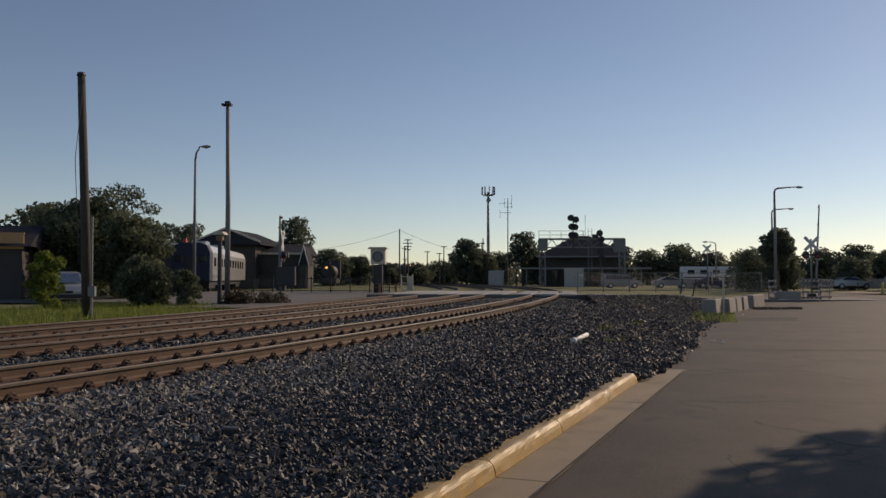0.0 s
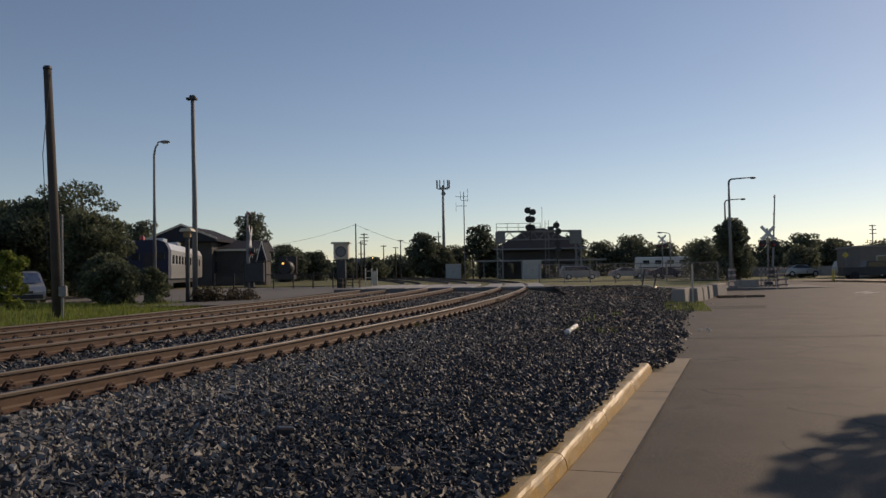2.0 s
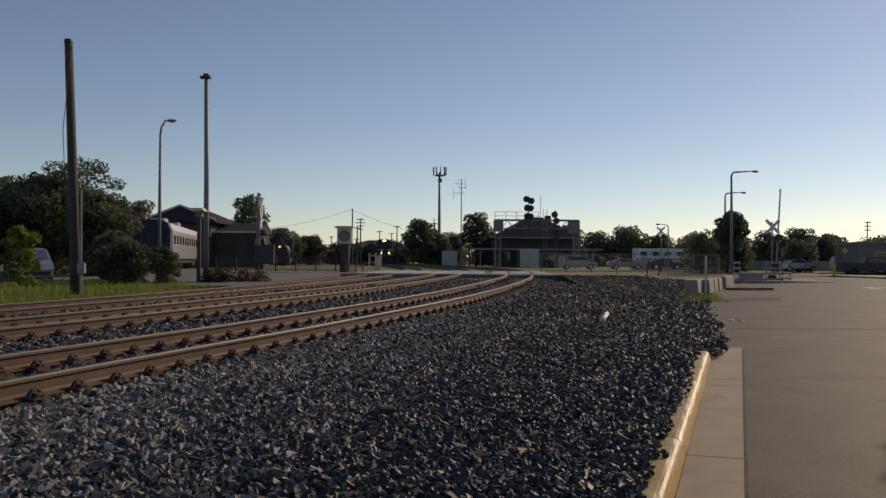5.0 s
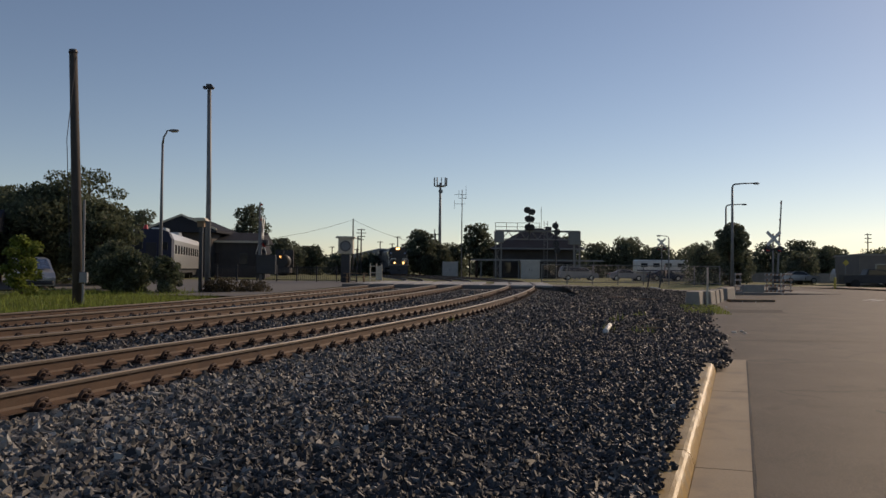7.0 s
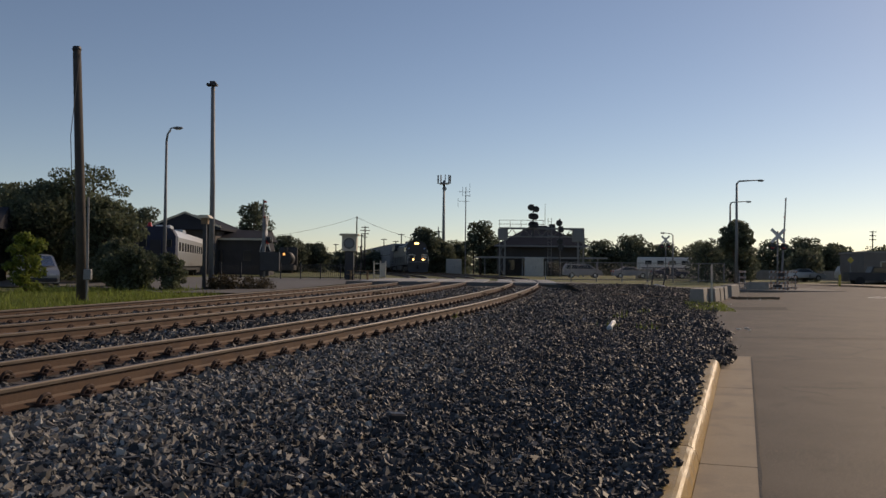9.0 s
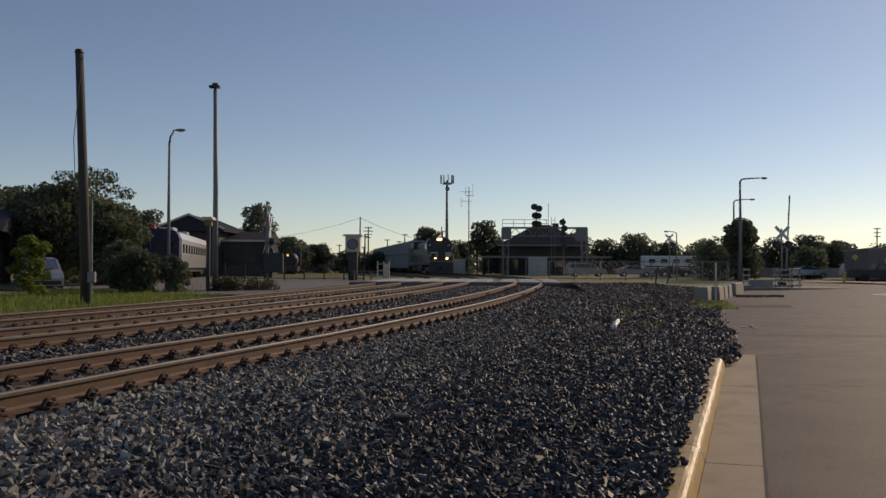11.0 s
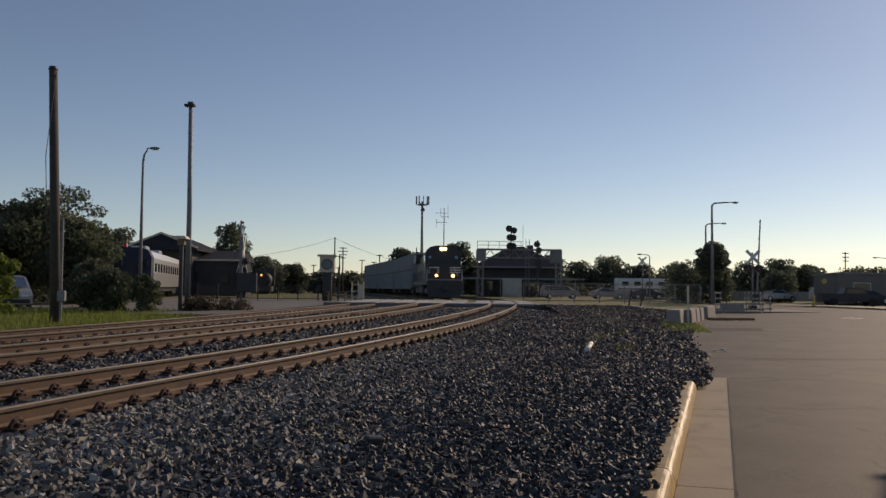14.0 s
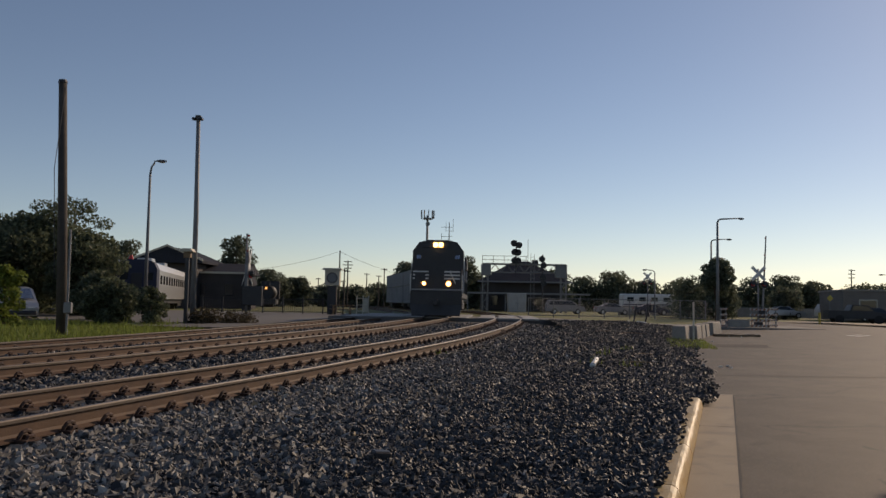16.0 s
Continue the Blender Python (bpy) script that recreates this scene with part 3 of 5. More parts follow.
def joint_bar(off, y, dz, parent):
    """A pair of bolted splice plates across a rail joint."""
    x, yy, sl = line_at(y, off)
    m = pose(x, yy, rail_z(yy) + dz - 0.1, 0, 0, -math.degrees(math.atan(sl)))
    for sx in (-1, 1):
        plate = part("joint_bar", bx(sx * 0.028, 0, 0, 0.03, 0.9, 0.085, 0.008), CLIP, parent, m=m)
        for k in range(4):
            part("bolt", tb([(sx * 0.04, -0.33 + k * 0.22, 0), (sx * 0.075, -0.33 + k * 0.22, 0)], 0.022, 6), CLIP, plate)


for tr, off, y, dz in ((0, 0.753, 34.5, 0), (0, -0.753, 35.0, 0), (0, 0.753, 41.0, 0), (0, -0.753, 41.5, 0), (1, 0.753, 33.0, 0), (1, -0.753, 34.0, 0)):
    joint_bar(TRACKS[tr] + off, y, dz, tracks[tr])

# ---- poles and lamps by the tracks ----
pole = thing("utility_pole", pose(-13.35, 26.9, 0.15), "tall weathered wooden utility pole without crossarms", "utility pole")
part("shaft", tb([(0, 0, 0), (-0.12, 0, 3.5), (-0.33, 0, 8.35)], [0.165, 0.15, 0.125], 14), POLE_WOOD, pole, smooth=True)
part("cap", tb([(-0.33, 0, 8.35), (-0.335, 0, 8.45)], [0.15, 0.12], 14), DARK, pole)
part("conduit", tb([(0.22, -0.14, 0.1), (0.20, -0.14, 3.55)], 0.04, 8), GALV, pole, "grey steel conduit")
part("meter_box", bx(0.24, -0.16, 1.05, 0.24, 0.16, 0.34, 0.02), GALV, pole)
part("wire", tb([(-0.18, -0.1, 8.2), (-0.34, -0.3, 5.5), (-0.22, -0.2, 2.0)], 0.012, 5), DARK, pole)

mast = thing("camera_mast", pose(-12.62, 39.0, 0.3), "tall slim grey steel mast with camera head", "mast")
part("shaft", tb([(0, 0, 0), (0.0, 0, 5.0), (-0.06, 0, 9.7)], [0.13, 0.115, 0.09], 12), GALV, mast, smooth=True)
part("base_plate", bx(0, 0, 0.12, 0.45, 0.45, 0.25, 0.02), DARK, mast)
bm = bx(-0.06, 0, 9.8, 0.26, 0.26, 0.22, 0.03)
box(bm, 0.1, -0.12, 9.72, 0.16, 0.3, 0.12, 0.02), box(bm, -0.24, -0.1, 9.72, 0.14, 0.28, 0.12, 0.02)
part("camera_head", bm, DARK, mast)

box_post = thing("speaker_post", pose(-12.62, 37.9, 0.3), "dark post topped by small roofed box", "post")
part("post", bx(0, 0, 1.6, 0.16, 0.16, 3.3, 0.01), DARK, box_post)
part("box", bx(0, 0, 3.25, 0.3, 0.3, 0.28, 0.01), TIMBER, box_post)
part("roof", prism([(-0.30, 3.38), (0.30, 3.38), (0.2, 3.52), (-0.2, 3.52)], 0.6), CREAM, box_post)


def street_lamp(x, y, z, height, reach, side, label, group="", droop=0.35, r=0.09):
    """A cobra-head lamp on a curved arm; side is +1 or -1 along x."""
    t = thing("street_lamp", pose(x, y, z), label, "street lamp", group)
    part("pole", tb([(0, 0, -0.1), (0, 0, height * 0.5), (0, 0, height - droop)], [r * 1.3, r, r * 0.75], 10), GALV, t, smooth=True)
    part("arm", tb([(0, 0, height - droop - 0.02), (side * 0.07, 0, height - droop * 0.45), (side * 0.25, 0, height - droop * 0.1), (side * reach * 0.55, 0, height + 0.03), (side * reach, 0, height + 0.08)], [r * 0.75, r * 0.65, r * 0.6, r * 0.5, r * 0.4], 8), GALV, t, smooth=True)
    bm = bmesh.new()
    bmesh.ops.create_uvsphere(bm, u_segments=12, v_segments=7, radius=1.0)
    bmesh.ops.scale(bm, vec=(0.36, 0.15, 0.10), verts=bm.verts)
    bmesh.ops.translate(bm, vec=(side * (reach + 0.28), 0, height + 0.06), verts=bm.verts)
    part("lamp_head", bm, GALV, t, smooth=True)
    part("lens", bx(side * (reach + 0.3), 0, height - 0.03, 0.34, 0.2, 0.05, 0.02), CREAM, t)
    return t


street_lamp(-20.1, 54.5, 0.4, 10.1, 0.45, 1, "leaning grey steel street lamp with curved arm", droop=0.8, r=0.1)
street_lamp(26.2, 79.5, 0.4, 9.75, 2.0, 1, "tall grey steel street lamp with long arm beside the crossing", "street lamps", r=0.13)
street_lamp(30.9, 95.0, 0.4, 9.0, 1.8, 1, "grey steel street lamp beyond the crossing", "street lamps", r=0.12)
street_lamp(39.3, 120.0, 0.4, 8.3, 1.2, 1, "small grey street lamp behind leafy tree", "street lamps", r=0.1)
street_lamp(29.3, 113.0, 0.4, 6.1, 1.1, -1, "distant grey street lamp with short arm", "street lamps", r=0.1)
street_lamp(63.6, 115.0, 0.4, 6.1, 1.6, -1, "distant grey street lamp near brick building", "street lamps", r=0.1)


# ---- crossing gates ----
def crossing_gate(x, y, z, yaw, mast_h, arm_h, lean, label, dark_box=True):
    t = thing("crossing_gate", pose(x, y, z, 0, 0, yaw), label, "crossing gate", "crossing gates")
    part("base", bx(0, 0, 0.2, 0.5, 0.5, 0.5, 0.03), DARK, t)
    part("mast", tb([(0, 0, 0.3), (0, 0, mast_h)], 0.06, 10), GALV, t, smooth=True)
    part("mechanism", bx(0.28, 0, 1.1, 0.55, 0.45, 0.75, 0.03), DARK, t)
    a0 = Vector((0.35, 0.1, 1.1))
    top = Vector((0.35 + lean, 0.1, arm_h))
    arm = part("gate_arm", tb([a0, a0.lerp(top, 0.5), top], [0.075, 0.06, 0.045], 6), GALV, t, "raised gate arm")
    for k in (0.55, 0.75, 0.97):
        p = a0.lerp(top, k)
        part("arm_lamp", bx(p.x - 0.06, p.y - 0.08, p.z, 0.1, 0.14, 0.1, 0.02), RED, arm)
    bm = bx(0, -0.09, 0, 1.38, 0.025, 0.23, 0.004, pose(0, 0, mast_h - 0.35, 0, 45, 0))
    box(bm, 0, -0.12, 0, 1.38, 0.025, 0.23, 0.004, pose(0, 0, mast_h - 0.35, 0, -45, 0))
    part("crossbuck", bm, WHITE, t, "white crossbuck boards")
    part("light_bar", tb([(-0.5, -0.08, mast_h - 1.15), (0.5, -0.08, mast_h - 1.15)], 0.04, 6), DARK, t)
    for s in (-0.42, 0.42):
        lamp = part("lamp_disc", tb([(s, -0.10, mast_h - 1.15), (s, -0.13, mast_h - 1.15)], 0.27, 20), BLACK, t)
        part("lamp_lens", tb([(s, -0.13, mast_h - 1.15), (s, -0.18, mast_h - 1.15)], 0.13, 14), BEACON, lamp)
        part("hood", tb([(s, -0.14, mast_h - 1.08), (s, -0.34, mast_h - 1.06)], 0.15, 10), BLACK, lamp)
    return t


crossing_gate(22.6, 60.7, 0.12, 0, 4.35, 6.8, 0.3, "raised crossing gate with white crossbuck and dark lamps")
left_gate = crossing_gate(-10.62, 41.2, 0.3, 97, 3.6, 4.55, 0.05, "raised crossing gate seen edge-on with dark mechanism box")
part("signal_case", bx(0, -0.28, 1.45, 0.5, 0.95, 0.95, 0.03), DARK, left_gate, "dark steel mechanism case")
crossing_gate(26.2, 105.0, 0.3, -28, 5.4, 2.2, 0.1, "distant crossbuck and gate beyond the crossing")


# ---- fence along the lot ----
fence = thing("metal_fence", label="low black metal picket fence round the lot", category="fence")
FX0, FX1, FY = -19.5, -8.4, 66.0
for y, x0, x1 in ((FY, FX0, FX1),):
    n = 7
    for i in range(n + 1):
        part("post", bx(x0 + (x1 - x0) * i / n, y, lot_z(y) + 0.6, 0.1, 0.1, 1.34, 0.01), DARK, fence)
    for h in (0.14, 1.12):
        part("rail", bx((x0 + x1) / 2, y, lot_z(y) + h, x1 - x0, 0.04, 0.05), DARK, fence)
    k = int((x1 - x0) / 0.16)
    pk = bmesh.new()
    box(pk, 0, 0, 0.6, 0.024, 0.024, 1.15)
    first = part("picket", pk, DARK, fence, m=pose(x0 + 0.08, y, lot_z(y)))
    for i in range(1, k):
        o = new("picket", first.data)
        o.parent, o.matrix_basis = fence, pose(x0 + 0.08 + i * 0.16, y, lot_z(y))

sign = thing("sign_tower", pose(-9.2, 65.4, 0.5) @ Matrix.Scale(1.09, 4), "cream square sign box with round disc on dark pedestal", "sign")
part("pedestal", bx(0, 0, 1.0, 0.62, 0.62, 2.1, 0.02), DARK, sign)
part("box", bx(0, 0, 2.65, 1.05, 0.8, 1.12, 0.02), CREAM, sign)
part("roof", prism([(-0.72, 3.21), (0.72, 3.21), (0.62, 3.33), (-0.62, 3.33)], 1.1), CREAM, sign)
part("disc", tb([(0, -0.403, 2.63), (0, -0.43, 2.63)], 0.40, 28), LOT, sign, "dull grey round disc")
part("disc_ring", tb([(0, -0.43, 2.63), (0, -0.437, 2.63)], 0.30, 24), GALV, sign)

bench = thing("picnic_table", pose(-8.35, 64.6, 0.5), "dark wooden picnic table on the lot", "table")
for dy in (-0.24, 0.0, 0.24):
    part("tabletop_board", bx(0, dy, 0.74, 1.8, 0.22, 0.045, 0.006), TIMBER, bench)
for dy in (-0.7, 0.7):
    part("seat", bx(0, dy, 0.45, 1.8, 0.26, 0.045, 0.006), TIMBER, bench)
for dx in (-0.65, 0.65):
    bm = bx(dx, 0, 0.42, 0.08, 1.5, 0.09)
    box(bm, dx, 0.3, 0.36, 0.08, 0.09, 0.76), box(bm, dx, -0.3, 0.36, 0.08, 0.09, 0.76)
    part("frame", bm, TIMBER, bench)

rack = thing("pipe_rack", pose(-6.6, 62.5, 0.5), "pale weathered pipe rack beside the siding", "rack")
for dx in (-0.42, 0.05, 0.45):
    part("upright", tb([(dx, 0, 0), (dx, 0, 1.5)], 0.045, 8), CREAM, rack)
for h in (0.35, 0.8, 1.3):
    part("crossbar", tb([(-0.45, 0, h), (0.47, 0, h)], 0.03, 8), CREAM, rack)
part("gate_mesh", bx(0.25, 0.02, 0.75, 0.36, 0.02, 1.0), CREAM, rack)


# ---- left side: van, railcar, station ----
def profile_car(x, y, z, yaw, length, width, outline, glass, paint, label, category="car", name="car"):
    """A car from its side outline (along, up), tapered at the roof, with glass, wheels and lamps."""
    t = thing(name, pose(x, y, z, 0, 0, yaw), label, category, "parked vehicles")
    bm = prism(outline, width, "x")
    zmax = max(b for _, b in outline)
    zb = zmax * 0.55
    for v in bm.verts:
        if v.co.z > zb:
            v.co.x *= 1 - 0.22 * (v.co.z - zb) / (zmax - zb)
    bmesh.ops.bevel(bm, geom=bm.edges[:], offset=0.045, segments=2, affect="EDGES")
    part("body", bm, paint, t, smooth=False)
    bm = prism(glass, width + 0.012, "x")
    for v in bm.verts:
        if v.co.z > zb:
            v.co.x *= 1 - 0.22 * (v.co.z - zb) / (zmax - zb)
    part("side_windows", bm, GLASS, t)
    (a0, b0), (a1, b1) = glass[0], glass[1]
    k = (width / 2 - 0.16)
    n0 = Vector((0, -(b1 - b0), a1 - a0)).normalized()
    bm = bmesh.new()
    f = [bm.verts.new(Vector(p) + n0 * 0.06) for p in ((-k, a0 - 0.2, b0 - 0.02), (k, a0 - 0.2, b0 - 0.02), (k * 0.84, a1 - 0.02, b1 + 0.03), (-k * 0.84, a1 - 0.02, b1 + 0.03))]
    bm.faces.new(f)
    bmesh.ops.solidify(bm, geom=bm.faces[:], thickness=0.02)
    part("windscreen", bm, MIRROR_GLASS, t, "windscreen bright with sky")
    l = length / 2
    part("bumper", bx(0, -l - 0.01, 0.47, width * 0.92, 0.14, 0.2, 0.05), DARK, t)
    part("grille", bx(0, -l + 0.0, 0.68, width * 0.4, 0.08, 0.13, 0.02), BLACK, t)
    for sy in (-l * 0.62, l * 0.60):
        for sx in (-1, 1):
            w = part("wheel", tb([(sx * (width / 2 - 0.2), sy, 0.33), (sx * (width / 2 + 0.01), sy, 0.33)], 0.33, 18), TYRE, t)
            part("hub", tb([(sx * (width / 2 + 0.005), sy, 0.33), (sx * (width / 2 + 0.02), sy, 0.33)], 0.2, 14), SILVER, w)
    for sx in (-0.33, 0.33):
        part("headlight", bx(sx * width, -l + 0.03, 0.68, 0.34, 0.08, 0.16, 0.03), WHITE, t)
        part("tail_light", bx(sx * width * 1.2, l - 0.03, 0.85, 0.14, 0.08, 0.24, 0.03), BEACON, t)
    return t


SEDAN = [(-2.25, 0.32), (-2.28, 0.62), (-2.1, 0.78), (-1.05, 0.92), (-0.35, 1.40), (0.75, 1.44), (1.55, 1.05), (2.2, 0.98), (2.28, 0.6), (2.22, 0.32)]
SEDAN_G = [(-0.92, 0.95), (-0.32, 1.33), (0.70, 1.37), (1.35, 1.02)]
VAN = [(-2.4, 0.32), (-2.43, 0.7), (-2.2, 0.95), (-1.5, 1.08), (-0.75, 1.66), (2.1, 1.76), (2.4, 1.1), (2.42, 0.6), (2.38, 0.32)]
VAN_G = [(-1.3, 1.12), (-0.72, 1.56), (1.95, 1.62), (2.15, 1.12)]
profile_car(-22.4, 42.0, 0.28, 30, 4.8, 1.9, VAN, VAN_G, SILVER, "silver minivan parked behind bushes", name="minivan")
profile_car(21.7, 105, 0.46, 90, 4.5, 1.78, SEDAN, SEDAN_G, GREY_CAR, "grey sedan parked behind wire fence")
profile_car(27.5, 108, 0.46, 90, 4.5, 1.78, SEDAN, SEDAN_G, NAVY, "dark sedan parked behind wire fence")
profile_car(15.5, 104, 0.46, 90, 4.8, 1.85, VAN, VAN_G, GREY_CAR, "grey van parked behind wire fence", name="minivan")
profile_car(46.0, 88, 0.42, 84, 4.5, 1.78, SEDAN, SEDAN_G, NAVY, "dark blue sedan parked at the roadside")
profile_car(41.0, 99, 0.46, 90, 4.5, 1.78, SEDAN, SEDAN_G, SILVER, "silver sedan parked beyond the crossing")
profile_car(47.5, 99, 0.46, 90, 4.8, 1.85, VAN, VAN_G, WHITE, "white van parked beyond the crossing", name="minivan")

railcar = thing("passenger_railcar", pose(-24.75, 66.0, 0.52, 0, 0, 11), "silver passenger railcar with dark blue end", "railcar")
RC = [(-1.5, 0.95), (-1.52, 3.3), (-1.25, 3.85), (-0.7, 4.05), (0.7, 4.05), (1.25, 3.85), (1.52, 3.3), (1.5, 0.95)]
bm = prism(RC, 25.0)
bmesh.ops.translate(bm, vec=(0, 13.3, 0), verts=bm.verts)
part("body", bm, SILVER, railcar)
bm = prism([(a * 1.015, b * 1.008) for a, b in RC], 1.6)
bmesh.ops.translate(bm, vec=(0, 0.8, -0.01), verts=bm.verts)
part("end_cap", bm, NAVY, railcar, "dark blue painted end")
part("end_door", bx(0, -0.03, 2.0, 0.8, 0.06, 2.0, 0.02), BLACK, railcar)
for sx in (-0.95, 0.95):
    part("end_window", bx(sx, -0.02, 2.75, 0.6, 0.05, 0.6, 0.03), GLASS, railcar)
part("beacon", tb([(-0.5, 0.3, 4.08), (-0.5, 0.3, 4.4)], [0.2, 0.12], 12), BEACON, railcar, "red roof lamp")
for i in range(11):
    w = part("window", bx(1.515, 3.0 + i * 2.0, 2.55, 0.05, 1.15, 0.75, 0.02), GLASS, railcar)
part("roof_unit", bx(0, 5, 4.2, 1.2, 2.2, 0.35, 0.05), SILVER, railcar)
part("roof_unit", bx(0, 14, 4.2, 1.2, 2.2, 0.35, 0.05), SILVER, railcar)
for i in range(14):
    part("side_rib", bx(1.53, 12.8, 1.1 + i * 0.075, 0.02, 22.0, 0.03), SILVER, railcar)
part("underframe", bx(0, 13, 0.75, 2.4, 22, 0.4), BLACK, railcar)
for yy in (4, 22):
    tk = part("truck", bx(0, yy, 0.5, 2.3, 3.2, 0.5, 0.05), BLACK, railcar)
    for dy in (-1.2, 1.2):
        part("wheelset", tb([(-0.8, yy + dy, 0.35), (0.8, yy + dy, 0.35)], 0.45, 16), DARK, tk)
ladder = thing("metal_cabinet", pose(-12.9, 40.6, 0.5), "pale sheet-metal cabinet beside the mast", "cabinet")
part("body", bx(-2.6, -3.0, 0.85, 0.42, 0.35, 0.95, 0.02), SILVER, ladder)
part("post", bx(-2.6, -3.0, 0.2, 0.1, 0.1, 0.6), GALV, ladder)


def gable_house(name, x, y, z, yaw, w, d, wall_h, ridge_h, wall_mat, roof_mat, label, over=0.5, windows=4, category="building"):
    """A house with its ridge along its width, eaves, windows and a door."""
    t = thing(name, pose(x, y, z, 0, 0, yaw), label, category)
    part("wall", bx(0, d / 2, wall_h / 2, w, d, wall_h), wall_mat, t)
    bm = prism([(-over, wall_h - 0.12), (d + over, wall_h - 0.12), (d / 2, ridge_h)], w + 2 * over, "x")
    part("roof", bm, roof_mat, t)
    part("fascia", bx(0, -over - 0.02, wall_h - 0.08, w + 2 * over, 0.06, 0.22), CREAM, t)
    for i in range(windows):
        cx = -w / 2 + w * (i + 0.5) / windows
        win = part("window", bx(cx, -0.02, wall_h * 0.52, 1.1, 0.06, 1.4, 0.02), DARK, t)
        part("pane", bx(cx, -0.045, wall_h * 0.52, 0.9, 0.04, 1.2), GLASS, win)
    return t


gable_house("station_building", -29.8, 97, 0.5, 4, 13, 10, 4.2, 5.4, BRICK, ROOF, "dark brick station building with low hipped roof")
g = thing("station_wing", pose(-31.4, 95, 0.5) @ Matrix.Scale(1.13, 4), "dark gabled station wing with deep eaves", "building")
part("wall", bx(0, 5, 2.3, 5.6, 9, 4.6), BRICK, g)
part("roof", prism([(-3.6, 4.5), (3.6, 4.5), (3.6, 4.75), (0, 6.2), (-3.6, 4.75)], 11.0, "y"), ROOF, g, m=pose(0, 5, 0))
part("gable_board", prism([(-3.6, 4.7), (-3.6, 4.9), (0, 6.35), (3.6, 4.9), (3.6, 4.7), (0, 6.15)], 0.1), CREAM, g, m=pose(0, -0.55, 0))
dorm = thing("station_porch", pose(-22.3, 95, 0.5) @ Matrix.Diagonal((0.36, 0.6, 0.95, 1)), "small gabled porch with white gable boards", "porch")
part("wall", bx(0, 2, 1.5, 2.6, 4, 3.0), BRICK, dorm)
part("roof", prism([(-1.7, 2.9), (1.7, 2.9), (0, 5.2)], 4.6), ROOF, dorm, m=pose(0, 2, 0))
part("gable_board", prism([(-1.8, 2.8), (-1.6, 2.8), (0, 5.0), (1.6, 2.8), (1.8, 2.8), (0, 5.35)], 0.1), WHITE, dorm, m=pose(0, -0.38, 0))
part("window", bx(0, -0.03, 1.8, 1.0, 0.06, 1.3), GLASS, dorm)
for sx in (-1.2, 1.2):
    part("post", bx(sx, -1.2, 1.5, 0.14, 0.14, 3.0), DARK, dorm)
canopy = thing("shed_roof", pose(-33.8, 78, 0.5, 0, 0, -4), "long shed with pale sheet roof behind the railcar", "shed")
part("roof", bx(0, 3, 4.45, 9.0, 6, 0.22), WHITE, canopy)
part("wall", bx(0, 4, 2.2, 8.6, 4, 4.4), BRICK, canopy)
hut = thing("tan_house", pose(-29.0, 42.5, 0.4, 0, 0, 20), "low house with orange-tan gable and dark roof", "house")
part("wall", bx(0, 3, 1.5, 7, 6, 3.0), BRICK, hut)
part("roof", prism([(-0.5, 3.0), (6.5, 3.0), (3, 4.3)], 8, "x"), ROOF, hut)
part("siding", bx(1.8, -0.04, 3.3, 3.6, 0.1, 0.9), TAN, hut, "orange tan siding board")
part("window", bx(0.4, -0.03, 1.6, 1.2, 0.06, 1.1), GLASS, hut)

# ---- standing train beyond the lot ----
museum = thing("standing_engine", pose(-26.4, 128, 0.62, 0, 0, 8), "dark standing engine with one lit headlight", "locomotive")
part("boiler", tb([(0, 0.2, 2.1), (0, 9, 2.1)], 1.15, 18), BLACK, museum, smooth=True)
part("smokebox_door", tb([(0, 0.0, 2.1), (0, 0.25, 2.1)], 0.95, 18), DARK, museum)
part("cab", bx(0, 10.4, 2.5, 2.9, 2.8, 3.0, 0.05), BLACK, museum)
part("chimney", tb([(0, 1.2, 3.1), (0, 1.2, 3.8)], [0.3, 0.38], 12), BLACK, museum)
part("frame", bx(0, 5.5, 0.7, 2.6, 12, 0.9, 0.05), BLACK, museum)
part("headlight", tb([(-0.2, -0.15, 2.75), (-0.2, 0.05, 2.75)], 0.17, 14), ORANGE_GLOW, museum, "lit yellow headlight")
for i in range(4):
    part("wheel", tb([(-0.85, 2.5 + i * 1.9, 0.6), (0.85, 2.5 + i * 1.9, 0.6)], 0.75, 16), DARK, museum)
for k, L in ((0, 12.0), (1, 12.0)):
    c = thing("freight_wagon", pose(-26.4 - 1.9 - 1.9 * k, 128 + 13 + 13 * k, 0.62, 0, 0, 8), "grey wagon behind the standing engine", "wagon", "standing wagons")
    part("body", bx(0, 6, 1.9, 2.8, L, 2.6, 0.06), GREY_CAR, c)
    part("underframe", bx(0, 6, 0.5, 2.4, L, 0.3), BLACK, c)
    for yy in (2, 10):
        part("wheelset", tb([(-0.8, yy, 0.42), (0.8, yy, 0.42)], 0.42, 14), DARK, c)

# ---- far poles, masts, wires ----
def far_pole(x, y, top, label, arms=(), r=0.13, mat=None):
    t = thing("utility_pole", pose(x, y, 0.5), label, "utility pole", "distant poles")
    part("shaft", tb([(0, 0, -0.2), (0, 0, top - 0.5)], [r * 1.2, r * 0.8], 8), mat or POLE_WOOD, t)
    for h, w in arms:
        part("crossarm", bx(0, -0.1, top - 0.5 - h, w, 0.12, 0.14), mat or POLE_WOOD, t)
    return t


